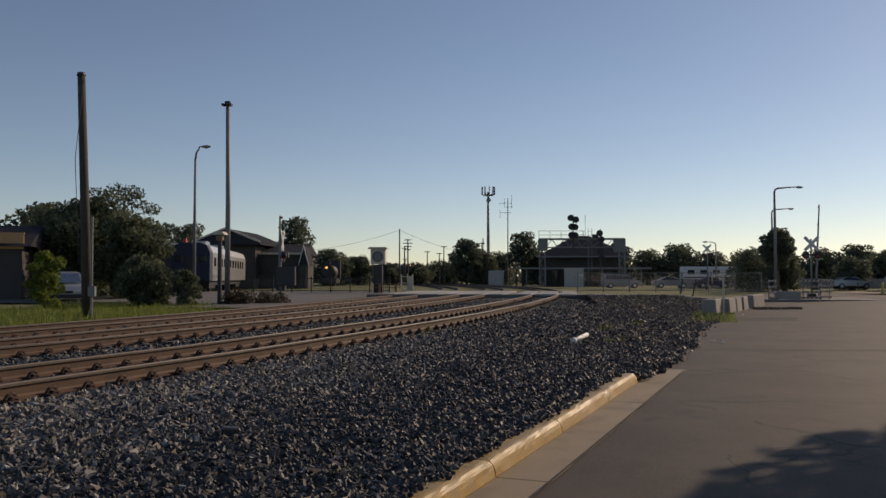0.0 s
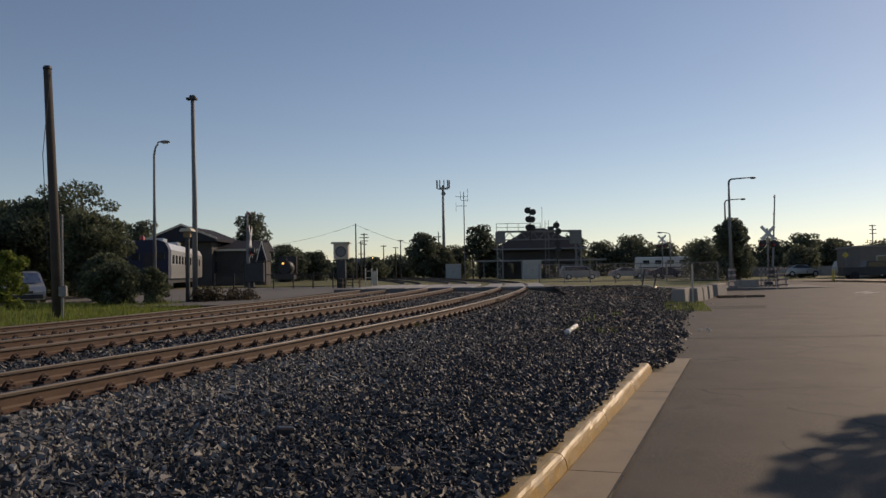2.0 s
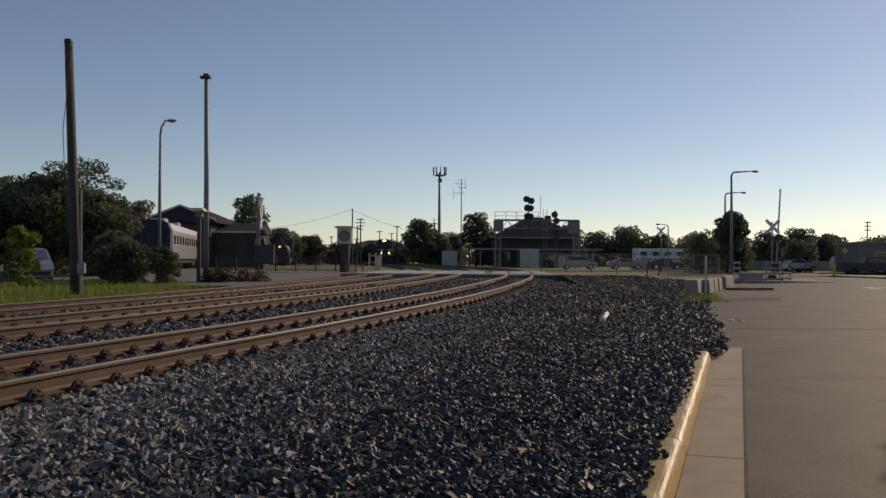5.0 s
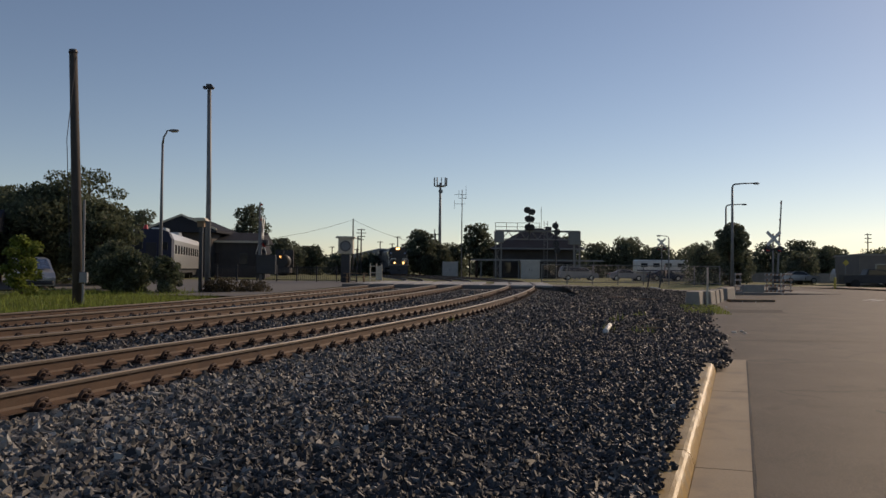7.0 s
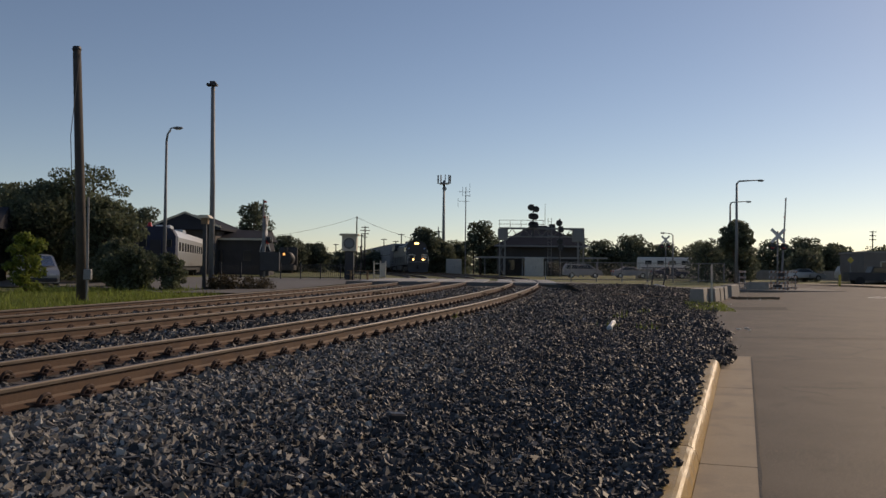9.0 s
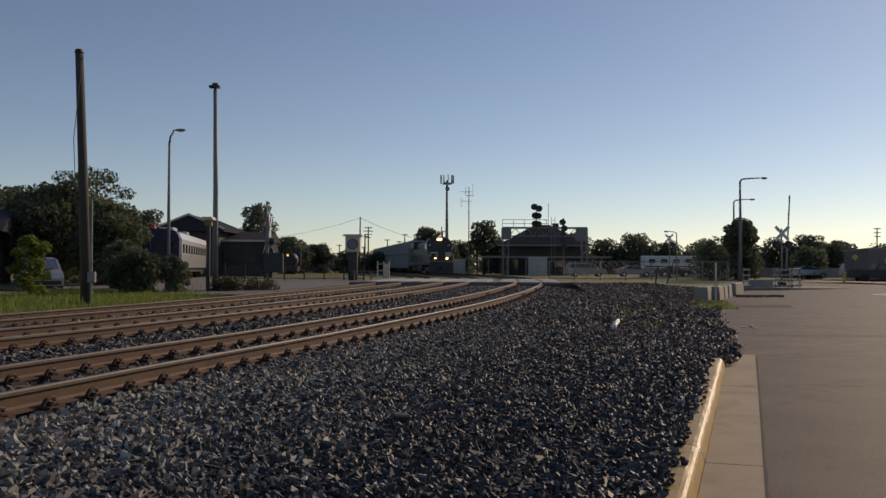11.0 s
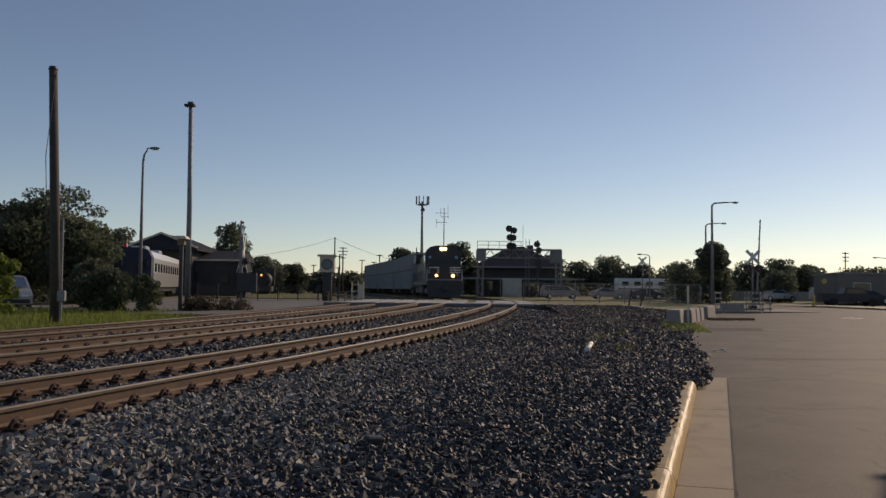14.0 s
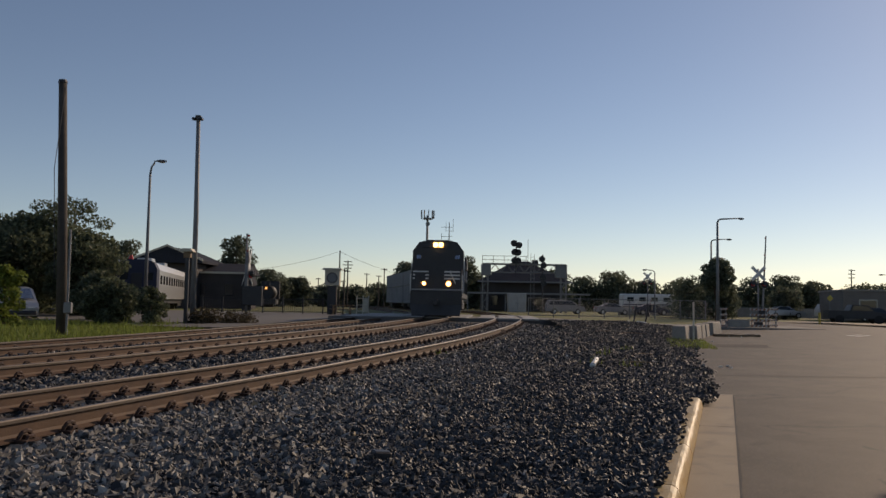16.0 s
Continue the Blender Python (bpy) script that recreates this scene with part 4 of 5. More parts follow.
far_pole(-17.8, 150, 10.7, "tall distant wooden utility pole")
far_pole(-17.0, 151, 7.5, "short distant wooden pole with small arm", ((0.3, 1.0),))
far_pole(-16.5, 152, 9.0, "distant pole with stacked insulator arms", ((0.2, 1.4), (0.8, 1.8), (1.4, 1.4), (2.0, 1.0)))
for x, y, h in ((-13.6, 160, 7.0), (-11.6, 165, 6.8), (-9.7, 150, 7.6), (-24.2, 170, 6.2), (-20.2, 180, 6.0), (3.4, 150, 9.5), (-2.9, 155, 8.4)):
    far_pole(x, y, h, "distant dark utility pole with short arm", ((0.15, 1.1),), 0.11)
far_pole(-30.5, 62, 7.7, "wooden pole among dark trees", ((0.3, 0.9),), 0.12)
far_pole(75.5, 150, 9.0, "distant pole with stacked insulator arms", ((0.2, 1.2), (0.9, 1.2), (1.6, 1.2)), 0.12)
wires = thing("overhead_wire", label="thin sagging overhead wires between far poles", category="wire")
for a, b, sag in (((-17.8, 150, 10.5), (-60, 160, 9.0), 3.0), ((-17.8, 150, 10.5), (10, 170, 6.8), 2.4)):
    a, b = Vector(a), Vector(b)
    part("wire", tb([a.lerp(b, k / 10) - Vector((0, 0, sag * 4 * (k / 10) * (1 - k / 10))) for k in range(11)], 0.03, 4), DARK, wires)

cell = thing("cell_tower", pose(-2.2, 190, 0.4), "slim grey cell tower with antenna panels", "tower")
part("pole", tb([(0, 0, 0), (0, 0, 21.2)], [0.42, 0.24], 10), GALV, cell, smooth=True)
part("platform", tb([(0, 0, 20.3), (0, 0, 20.45)], 1.2, 12), GALV, cell)
for k in range(9):
    a = k * 2 * math.pi / 9
    part("antenna_panel", bx(0, 0, 0, 0.3, 0.16, 1.9, 0.02), GALV, cell, m=pose(1.45 * math.cos(a), 1.2 * math.sin(a), 21.4, 0, 0, math.degrees(a)))
for k in range(3):
    a = k * 2.1
    part("strut", tb([(0, 0, 20.4), (1.45 * math.cos(a), 1.2 * math.sin(a), 20.8)], 0.08, 6), GALV, cell)
part("dish", tb([(0.1, -0.4, 19.2), (0.1, -0.7, 19.2)], [0.2, 0.5], 14), GALV, cell)
side = part("ladder_mast", tb([(-1.2, 0, 0), (-1.2, 0, 10.5)], 0.12, 6), GALV, cell)
aerial = thing("antenna_mast", pose(1.9, 150, 0.4), "slim lattice antenna mast with dipole arms", "mast")
part("pole", tb([(0, 0, 0), (0, 0, 15.8)], [0.13, 0.07], 8), GALV, aerial)
for h, w in ((14.9, 2.2), (14.2, 1.4), (13.2, 2.0)):
    part("arm", bx(-0.4 if w > 1.5 else 0.2, 0, h, w, 0.06, 0.07), GALV, aerial)
for x, h in ((0.7, 14.8), (0.7, 15.6), (-1.4, 13.0), (-0.6, 15.0)):
    part("dipole", bx(x, 0, h, 0.06, 0.06, 1.6), GALV, aerial)

# ---- relay cabinets ----
for x, y, w, h, lab in ((-0.2, 144, 2.7, 2.5, "pale steel signal hut beyond the crossing"), (10.4, 112.5, 2.5, 2.5, "large pale steel relay hut before the depot")):
    c = thing("relay_cabinet", pose(x, y, rail_z(y) - 0.24), lab, "cabinet", "relay cabinets")
    part("body", bx(0, 0.5, h / 2, w, 1.0, h, 0.02), PALE_STEEL, c)
    part("roof", bx(0, 0.5, h + 0.03, w + 0.14, 1.14, 0.08, 0.02), WHITE, c)
    for sx in (-0.25, 0.25):
        d = part("door", bx(sx * w, -0.015, h / 2, w * 0.46, 0.03, h * 0.86, 0.01), PALE_STEEL, c)
        part("handle", bx(sx * w * 0.25, -0.045, h / 2, 0.03, 0.04, 0.22), DARK, d)

# ---- signal bridge ----
gantry = thing("signal_bridge", pose(0.43, 120.8, 0.4) @ Matrix.Scale(1.27, 4), "grey lattice signal bridge over the tracks", "signal bridge")


def lattice_post(x, h, w, parent):
    for sx in (-w / 2, w / 2):
        for sy in (-w / 2, w / 2):
            part("leg", bx(x + sx, sy, h / 2, 0.09, 0.09, h), GALV, parent)
    n = int(h / 0.8)
    bm = bmesh.new()
    for i in range(n):
        z0, z1 = h * i / n, h * (i + 1) / n
        s = 1 if i % 2 else -1
        for sy in (-w / 2, w / 2):
            tube(bm, [(x - s * w / 2, sy, z0), (x + s * w / 2, sy, z1)], 0.035, 4)
    part("lacing", bm, GALV, parent)


lattice_post(4.85, 5.5, 0.62, gantry)
lattice_post(13.85, 5.5, 0.62, gantry)
part("cabinet", bx(4.9, -0.1, 4.8, 1.1, 0.8, 1.3, 0.02), GALV, gantry)
part("cabinet", bx(13.5, -0.1, 4.7, 1.2, 0.8, 1.4, 0.02), GALV, gantry)
for z in (4.55, 5.45):
    for sy in (-0.5, 0.5):
        part("chord", bx(9.3, sy, z, 9.6, 0.1, 0.1), GALV, gantry)
for sy in (-0.5, 0.5):
    bm = bmesh.new()
    tube(bm, [(4.6 + i * 0.68, 0, 4.55 if i % 2 else 5.45) for i in range(15)], 0.045, 4)
    part("web", bm, GALV, gantry, m=pose(0, sy, 0))
part("walkway", bx(9.3, 0, 5.55, 9.6, 1.1, 0.05), GALV, gantry)
for z in (5.95, 6.4):
    part("handrail", bx(7.0, -0.55, z, 5.2, 0.05, 0.05), GALV, gantry)
for i in range(5):
    part("rail_post", bx(4.45 + i * 1.25, -0.55, 5.95, 0.05, 0.05, 0.9), GALV, gantry)


def signal_mast(x, z0, z1, heads, parent):
    part("signal_mast", tb([(x, -0.7, z0), (x, -0.7, z1)], 0.07, 8), DARK, parent)
    for hx, hz in heads:
        d = part("signal_disc", tb([(x + hx, -0.8, hz), (x + hx, -0.86, hz)], 0.37, 22), DARK, parent)
        for k in range(3):
            a = math.radians(90 + 120 * k)
            part("signal_hood", tb([(x + hx + 0.17 * math.cos(a), -0.86, hz + 0.17 * math.sin(a)), (x + hx + 0.17 * math.cos(a), -1.05, hz + 0.17 * math.sin(a))], 0.085, 8), BLACK, d)


signal_mast(8.3, 4.4, 8.2, ((-0.28, 7.85), (0.3, 7.65), (-0.2, 6.85), (0.22, 6.82), (-0.2, 5.9), (0.22, 5.88)), gantry)
signal_mast(11.35, 0.2, 6.6, ((-0.1, 6.1), (0.1, 5.4), (0, 4.0), (0.1, 3.3)), gantry)
for z in np.arange(0.3, 6.6, 0.4):
    part("ladder_rung", bx(10.2, -0.6, float(z), 0.4, 0.03, 0.03), GALV, gantry)
for sx in (10.0, 10.4):
    part("ladder_rail", bx(sx, -0.6, 3.4, 0.05, 0.05, 6.6), GALV, gantry)
part("whip_antenna", tb([(9.7, -0.3, 5.5), (9.7, -0.3, 8.3)], 0.025, 5), DARK, gantry)

# ---- depot with hip roof ----
depot = thing("depot_building", pose(14.6, 141, 0.4) @ Matrix.Scale(1.15, 4), "dark brick depot with wide hipped roof", "building")
part("wall", bx(0, 6, 2.2, 11.6, 11, 4.4), BRICK, depot)
bm = bmesh.new()
lo = [bm.verts.new(p) for p in ((-7, -1.2, 4.3), (7, -1.2, 4.3), (7, 13.2, 4.3), (-7, 13.2, 4.3))]
hi = [bm.verts.new(p) for p in ((-1.0, 4.5, 7.6), (1.2, 4.5, 7.6), (1.2, 7.5, 7.6), (-1.0, 7.5, 7.6))]
bm.faces.new(hi), bm.faces.new(lo[::-1])
for i in range(4):
    bm.faces.new((lo[i], lo[(i + 1) % 4], hi[(i + 1) % 4], hi[i]))
part("roof", bm, ROOF, depot)
part("fascia", bx(0, -1.22, 4.28, 14, 0.08, 0.22), GALV, depot)
part("canopy", bx(-0.5, -2.6, 2.55, 19, 3.0, 0.2), ROOF, depot)
part("canopy_edge", bx(-0.5, -4.12, 2.55, 19, 0.06, 0.25), GALV, depot)
for i in range(7):
    part("canopy_post", bx(-8.5 + i * 2.7, -3.6, 1.2, 0.14, 0.14, 2.6), GALV, depot)
for i in range(5):
    w = part("window", bx(-4.4 + i * 2.2, -0.02, 1.5, 1.1, 0.06, 1.6), DARK, depot)
    part("pane", bx(-4.4 + i * 2.2, -0.045, 1.5, 0.9, 0.04, 1.4), GLASS, w)
part("chimney", bx(2.6, 8, 7.2, 0.9, 0.9, 1.6), BRICK, depot)

# ---- wire fence and yard beyond ----
wf = thing("chain_fence", label="grey chain-link fence beyond the crossing", category="fence")
WX = [7.4 + i * 2.3 for i in range(8)]
for x in WX:
    part("post", tb([(x, 75, 0.4), (x, 75, 2.2)], 0.05, 6), GALV, wf)
for z in (0.6, 2.15):
    part("rail", tb([(WX[0], 75, z), (WX[-1], 75, z)], 0.03, 6), GALV, wf)
bm = bmesh.new()
for i in range(150):
    x = WX[0] + i * (WX[-1] - WX[0]) / 150
    tube(bm, [(x, 75, 0.55), (x + 1.5, 75, 2.15)], 0.003, 3, False)
    tube(bm, [(x + 1.5, 75, 0.55), (x, 75, 2.15)], 0.003, 3, False)
tagged(part("wire_mesh", bm, GALV, wf), kind="stuff")
wall = single("yard_wall", bx(50, 112, 1.0, 52, 0.3, 1.3, 0.03), BLOCK, label="long low pale concrete yard wall", category="wall")
rv = thing("camper_trailer", pose(29.3, 116, 0.46), "long white camper trailer parked in the yard", "trailer")
part("body", bx(0, 1.2, 1.75, 7.4, 2.3, 2.2, 0.15), WHITE, rv)
for i in range(4):
    part("window", bx(-2.6 + i * 1.7, 0.03, 2.1, 0.9, 0.06, 0.55, 0.02), GLASS, rv)
part("stripe", bx(0, 0.035, 1.35, 7.2, 0.03, 0.16), NAVY, rv)
for sx in (0.2, 1.1):
    part("wheel", tb([(sx, 0.1, 0.34), (sx, 0.4, 0.34)], 0.34, 14), TYRE, rv)

# ---- right side of the crossing ----
def barricade(x, y, z, yaw, label):
    t = thing("road_barricade", pose(x, y, z, 0, 0, yaw), label, "barricade", "road barricades")
    for sx in (-0.55, 0.55):
        part("upright", bx(sx, 0, 0.74, 0.06, 0.06, 1.48), GALV, t)
        part("foot", bx(sx, 0, 0.04, 0.07, 1.1, 0.07), GALV, t)
    for h in (0.25, 0.62, 1.0, 1.38):
        b = part("board", bx(0, -0.05, h, 1.35, 0.06, 0.13, 0.01), PALE_STEEL, t)
        for k in range(5):
            x = -0.6 + k * 0.27
            part("stripe", prism([(x, h - 0.06), (x + 0.14, h - 0.06), (x + 0.2, h + 0.06), (x + 0.06, h + 0.06)], 0.006), DULL_ORANGE, b, m=pose(0, -0.083, 0))
    return t


barricade(18.4, 56.2, 0.1, 52, "striped road barricade with four boards")
barricade(21.4, 57.4, 0.1, -35, "striped road barricade beside the crossing gate")
barricade(22.9, 59.2, 0.12, 30, "striped road barricade beside the crossing gate")
for x, y, a in ((10.0, 38.2, 24), (11.0, 39.6, 26), (11.75, 41.2, 24), (12.7, 43.4, 24), (14.2, 46.5, 30), (14.9, 48.1, 30), (19.9, 57.6, 82)):
    bm = prism([(-0.33, 0), (0.33, 0), (0.32, 0.2), (0.28, 0.70), (-0.28, 0.70), (-0.32, 0.2)], 1.5)
    bmesh.ops.bevel(bm, geom=bm.edges[:], offset=0.02, segments=1, affect="EDGES")
    single("concrete_barrier", bm, BLOCK, pose(x, y, road_z(y) - 0.03, 0, 0, -a), label="weathered pale concrete barrier block beside the road", category="barrier", group="barrier blocks")
st = thing("delineator_post", pose(10.2, 37.0, 0.0) @ Matrix.Scale(1.5, 4), "thin pale stake standing before barrier blocks", "post")
part("post", bx(0, 0, 0.55, 0.05, 0.04, 1.3, 0.005), CREAM, st)
for i, (x, y, a, L) in enumerate(((14.3, 44.0, 80, 1.6), (14.9, 44.3, 70, 1.3), (14.6, 43.6, 95, 1.2), (15.6, 44.1, 60, 0.9), (13.9, 43.5, 100, 1.0))):
    single("timber_scrap", bx(0, 0, 0.07, 0.2, L, 0.14, 0.01), TIMBER, pose(x, y, road_z(y) - 0.01, 0, 0, a), label="broken dark timber lying on the ground", category="timber", group="timber scraps")
shop = thing("brick_shop", pose(47.0, 88, 0.4, 0, 0, -12), "low grey brick shop with flat parapet roof", "building")
part("wall", bx(3, 5, 1.6, 14, 10, 3.2), GREY_BRICK, shop)
part("parapet", bx(3, 5, 3.28, 14.3, 10.3, 0.2), BLOCK, shop)
for i in range(3):
    w = part("window", bx(-1.5 + i * 3.6, -0.02, 1.7, 1.8, 0.06, 1.2), CREAM, shop)
    part("pane", bx(-1.5 + i * 3.6, -0.045, 1.7, 1.6, 0.04, 1.0), GLASS, w)
sgn = thing("warning_sign", pose(38.3, 82, 0.4), "yellow diamond road warning sign", "sign")
part("post", bx(0, 0, 1.2, 0.06, 0.06, 2.4), GALV, sgn)
part("plate", bx(0, -0.05, 0, 0.46, 0.03, 0.46, 0.01, pose(0, 0, 2.3, 0, 45, 0)), YELLOW, sgn)
pk = thing("pickup_truck", pose(38.6, 77.5, 0.3, 0, 0, 78), "dark pickup truck parked at the kerb", "truck", "parked vehicles")
bm = prism([(-2.7, 0.45), (-2.75, 0.95), (-1.4, 1.12), (-0.8, 1.72), (0.6, 1.76), (0.8, 1.2), (2.7, 1.2), (2.7, 0.45)], 1.95, "x")
bmesh.ops.bevel(bm, geom=bm.edges[:], offset=0.05, segments=2, affect="EDGES")
part("body", bm, BLACK, pk)
part("side_windows", prism([(-1.2, 1.18), (-0.75, 1.62), (0.5, 1.66), (0.6, 1.2)], 1.965, "x"), GLASS, pk)
for sy in (-1.7, 1.7):
    for sx in (-0.8, 0.8):
        part("wheel", tb([(sx, sy, 0.4), (sx * 1.22, sy, 0.4)], 0.4, 16), TYRE, pk)
bol = single("bollard", tb([(0, 0, 0), (0, 0, 1.0), (0, 0, 1.05)], [0.11, 0.11, 0.06], 12), YELLOW, pose(32.5, 72, 0.25), label="yellow steel bollard at the kerb", category="bollard")
strip("far_kerb", [60, 64, 70, 76], lambda y: 30.0 + (76 - y) * 0.5, lambda y: 34.0 + (76 - y) * 0.5, lambda x, y: road_z(y) + 0.14, CONCRETE, label="pale kerb round the far verge", category="kerb", kind="structure")
for dx, dy in ((0.0, 0.0), (0.9, -1.0)):
    strip("road_marking", [48.0 + dy, 50.0 + dy], lambda y: 22.6 + dx + (y - 48) * 0.9, lambda y: 22.85 + dx + (y - 48) * 0.9, lambda x, y: road_z(y) + 0.006, WHITE, label="faded white road marking stripe", category="road marking", kind="structure")


# ---- trees ----
tree(-25.4, 49.5, 0.3, 6.1, 6.5, 11, leaves=14000, leaf=0.13, low=0.12, label="broad dark tree with airy upper boughs")
tree(-20.9, 47.0, 0.3, 4.9, 4.4, 12, leaves=12000, leaf=0.12, low=0.05, label="dense dark green tree beside the lot")
tree(-27.6, 52.5, 0.3, 6.0, 5.5, 13, leaves=9000, leaf=0.14, low=0.1)
tree(-31.5, 56.0, 0.3, 6.4, 6.5, 14, leaves=5000, leaf=0.2, low=0.15)
tree(-23.9, 51.0, 0.3, 7.4, 5.6, 15, leaves=3800, leaf=0.11, low=0.55, airy=1.0, label="thin airy tree with sparse leaves")
tree(-18.3, 33.0, 0.2, 2.6, 1.6, 16, LEAF_YOUNG, leaves=2600, leaf=0.08, low=0.1, trunk=0.05, label="young yellow-green sapling in the grass")
tree(-15.7, 37.0, 0.25, 2.0, 2.3, 17, leaves=7000, leaf=0.08, low=0.05, trunk=0.06, label="dark green bush beside the grass strip")
tree(-13.7, 36.6, 0.25, 1.75, 1.5, 18, leaves=2600, leaf=0.075, low=0.05, trunk=0.04, label="small ragged bush beside the mast")
tree(-17.6, 40.5, 0.25, 2.5, 2.4, 19, leaves=7000, leaf=0.10, low=0.05, trunk=0.08)
tree(-11.9, 38.4, 0.28, 0.75, 1.7, 20, LEAF_DRY, leaves=1600, leaf=0.06, low=0.02, trunk=0.03, label="low dry brown hedge at the foot of the mast")
tree(-10.7, 39.6, 0.28, 0.6, 1.9, 22, LEAF_DRY, leaves=1500, leaf=0.06, low=0.02, trunk=0.03, label="low dry brown hedge at the foot of the gate")
for i, (x, y, h, w, n, lo) in enumerate((
        (-27.3, 110, 9.6, 5.2, 4000, 0.25), (-42.5, 112, 9.0, 5.0, 3000, 0.3), (-48.5, 118, 9.5, 5.0, 2500, 0.3), (-29.0, 142, 6.3, 7.0, 3500, 0.05), (-24.6, 146, 5.2, 5.5, 2500, 0.05),
        (-20.5, 155, 4.0, 6.0, 2500, 0.02), (-15.5, 158, 3.8, 6.5, 2500, 0.02), (-31, 165, 4.5, 8, 2500, 0.02), (-11.5, 175, 4.2, 9.0, 3000, 0.02),
        (-5.6, 150, 8.4, 6.2, 4500, 0.1), (-2.5, 152, 6.0, 6.0, 3000, 0.05), (0.6, 156, 5.8, 6.0, 3000, 0.05), (4.6, 150, 9.8, 5.6, 2600, 0.35), (8.2, 172, 6.7, 7.0, 3500, 0.05), (12.5, 176, 7.0, 7.0, 2500, 0.05),
        (24.0, 165, 8.0, 6.5, 3000, 0.1), (30.5, 172, 6.8, 8.0, 3000, 0.03), (37.0, 172, 8.2, 9.5, 4500, 0.03), (43.5, 174, 6.5, 8.0, 3000, 0.03), (50.0, 170, 6.6, 8.0, 3000, 0.03), (56.5, 170, 6.0, 8.0, 3000, 0.03),
        (27.3, 92, 4.2, 5.2, 2500, 0.03), (31.5, 96, 4.0, 5.0, 2500, 0.03), (28.4, 86, 6.4, 3.5, 5000, 0.42), (31.2, 92, 4.0, 3.8, 2500, 0.1), (36.0, 108, 4.8, 6.0, 2500, 0.03),
        (49.0, 140, 4.6, 6.0, 2500, 0.03), (54.0, 140, 5.6, 6.5, 3000, 0.03), (58.8, 140, 6.8, 6.5, 3500, 0.05), (64.0, 142, 5.6, 7.0, 3000, 0.03), (41.5, 100, 3.6, 4.2, 2500, 0.03), (69.5, 150, 6.0, 6.0, 2500, 0.05), (77, 150, 5.6, 8.0, 2500, 0.05), (84, 155, 5.8, 8.0, 2500, 0.05))):
    tree(x, y, 0.4, h, w, 40 + i, LEAF_HAZED, leaves=int(n * 1.5), leaf=0.115 * y / 70, low=lo, trunk=0.2, label="distant dark green leafy tree" if h > 5 else "distant low dark green bush")
woods = thing("woods", label="low hazy woods along the horizon", category="woods", kind="stuff")
rw = random.Random(5)
foliage("crowns", [((x, 240 + rw.uniform(-20, 30), rw.uniform(1.5, 3.0)), (9, 6, rw.uniform(2.0, 4.0))) for x in range(-190, 200, 9)], 16000, 0.9, LEAF_HAZED, woods, 77)

# a tree beside the road, out of view, whose shade falls on the asphalt
tree(13.6, 11.8, 0.0, 9.5, 8.0, 91, leaves=34000, leaf=0.17, low=0.34, trunk=0.16, label="roadside tree whose shade falls on the road")

# ---- locomotive ----
WHEELS = []
LOCO = thing("locomotive", label="black diesel freight locomotive with white nose stripes and lit headlights", category="locomotive")
part("frame", bx(0, 11.2, 1.35, 2.95, 21.6, 0.35, 0.03), BLACK, LOCO)
bm = prism([(-1.5, 0.55), (1.5, 0.55), (1.5, 1.55), (-1.5, 1.55)], 0.35)
part("pilot", bm, BLACK, LOCO, m=pose(0, 0.3, 0))
part("plow", prism([(-1.4, 0.12), (1.4, 0.12), (1.5, 0.75), (-1.5, 0.75)], 0.16), BLACK, LOCO, m=pose(0, 0.02, 0, -14))
part("coupler", bx(0, -0.25, 0.88, 0.32, 0.7, 0.34, 0.05), DARK, LOCO)
nose = prism([(-1.48, 1.5), (1.48, 1.5), (1.48, 2.85), (1.25, 3.1), (-1.25, 3.1), (-1.48, 2.85)], 2.0)
bmesh.ops.bevel(nose, geom=[e for e in nose.edges if all(v.co.y < 0 for v in e.verts)], offset=0.12, segments=2, affect="EDGES")
NOSE = part("nose", nose, BLACK, LOCO, m=pose(0, 1.25, 0))
for s in (-1, 1):
    for h in (2.28, 2.48, 2.68):
        part("stripe", bx(s * 0.92, 0.235, h, 0.92, 0.02, 0.085), WHITE, NOSE, "white stripe", m=pose(0, -1.25, 0))
part("emblem", prism([(-0.3, 2.2), (0.3, 2.2), (0.42, 2.75), (0, 2.95), (-0.42, 2.75)], 0.02), DARK, NOSE, "dull plain emblem", m=pose(0, -1.02, 0))
cab = prism([(-1.54, 1.5), (1.54, 1.5), (1.54, 3.98), (1.15, 4.52), (0.6, 4.66), (-0.6, 4.66), (-1.15, 4.52), (-1.54, 3.98)], 2.6)
CAB = part("cab", cab, BLACK, LOCO, m=pose(0, 3.1, 0))
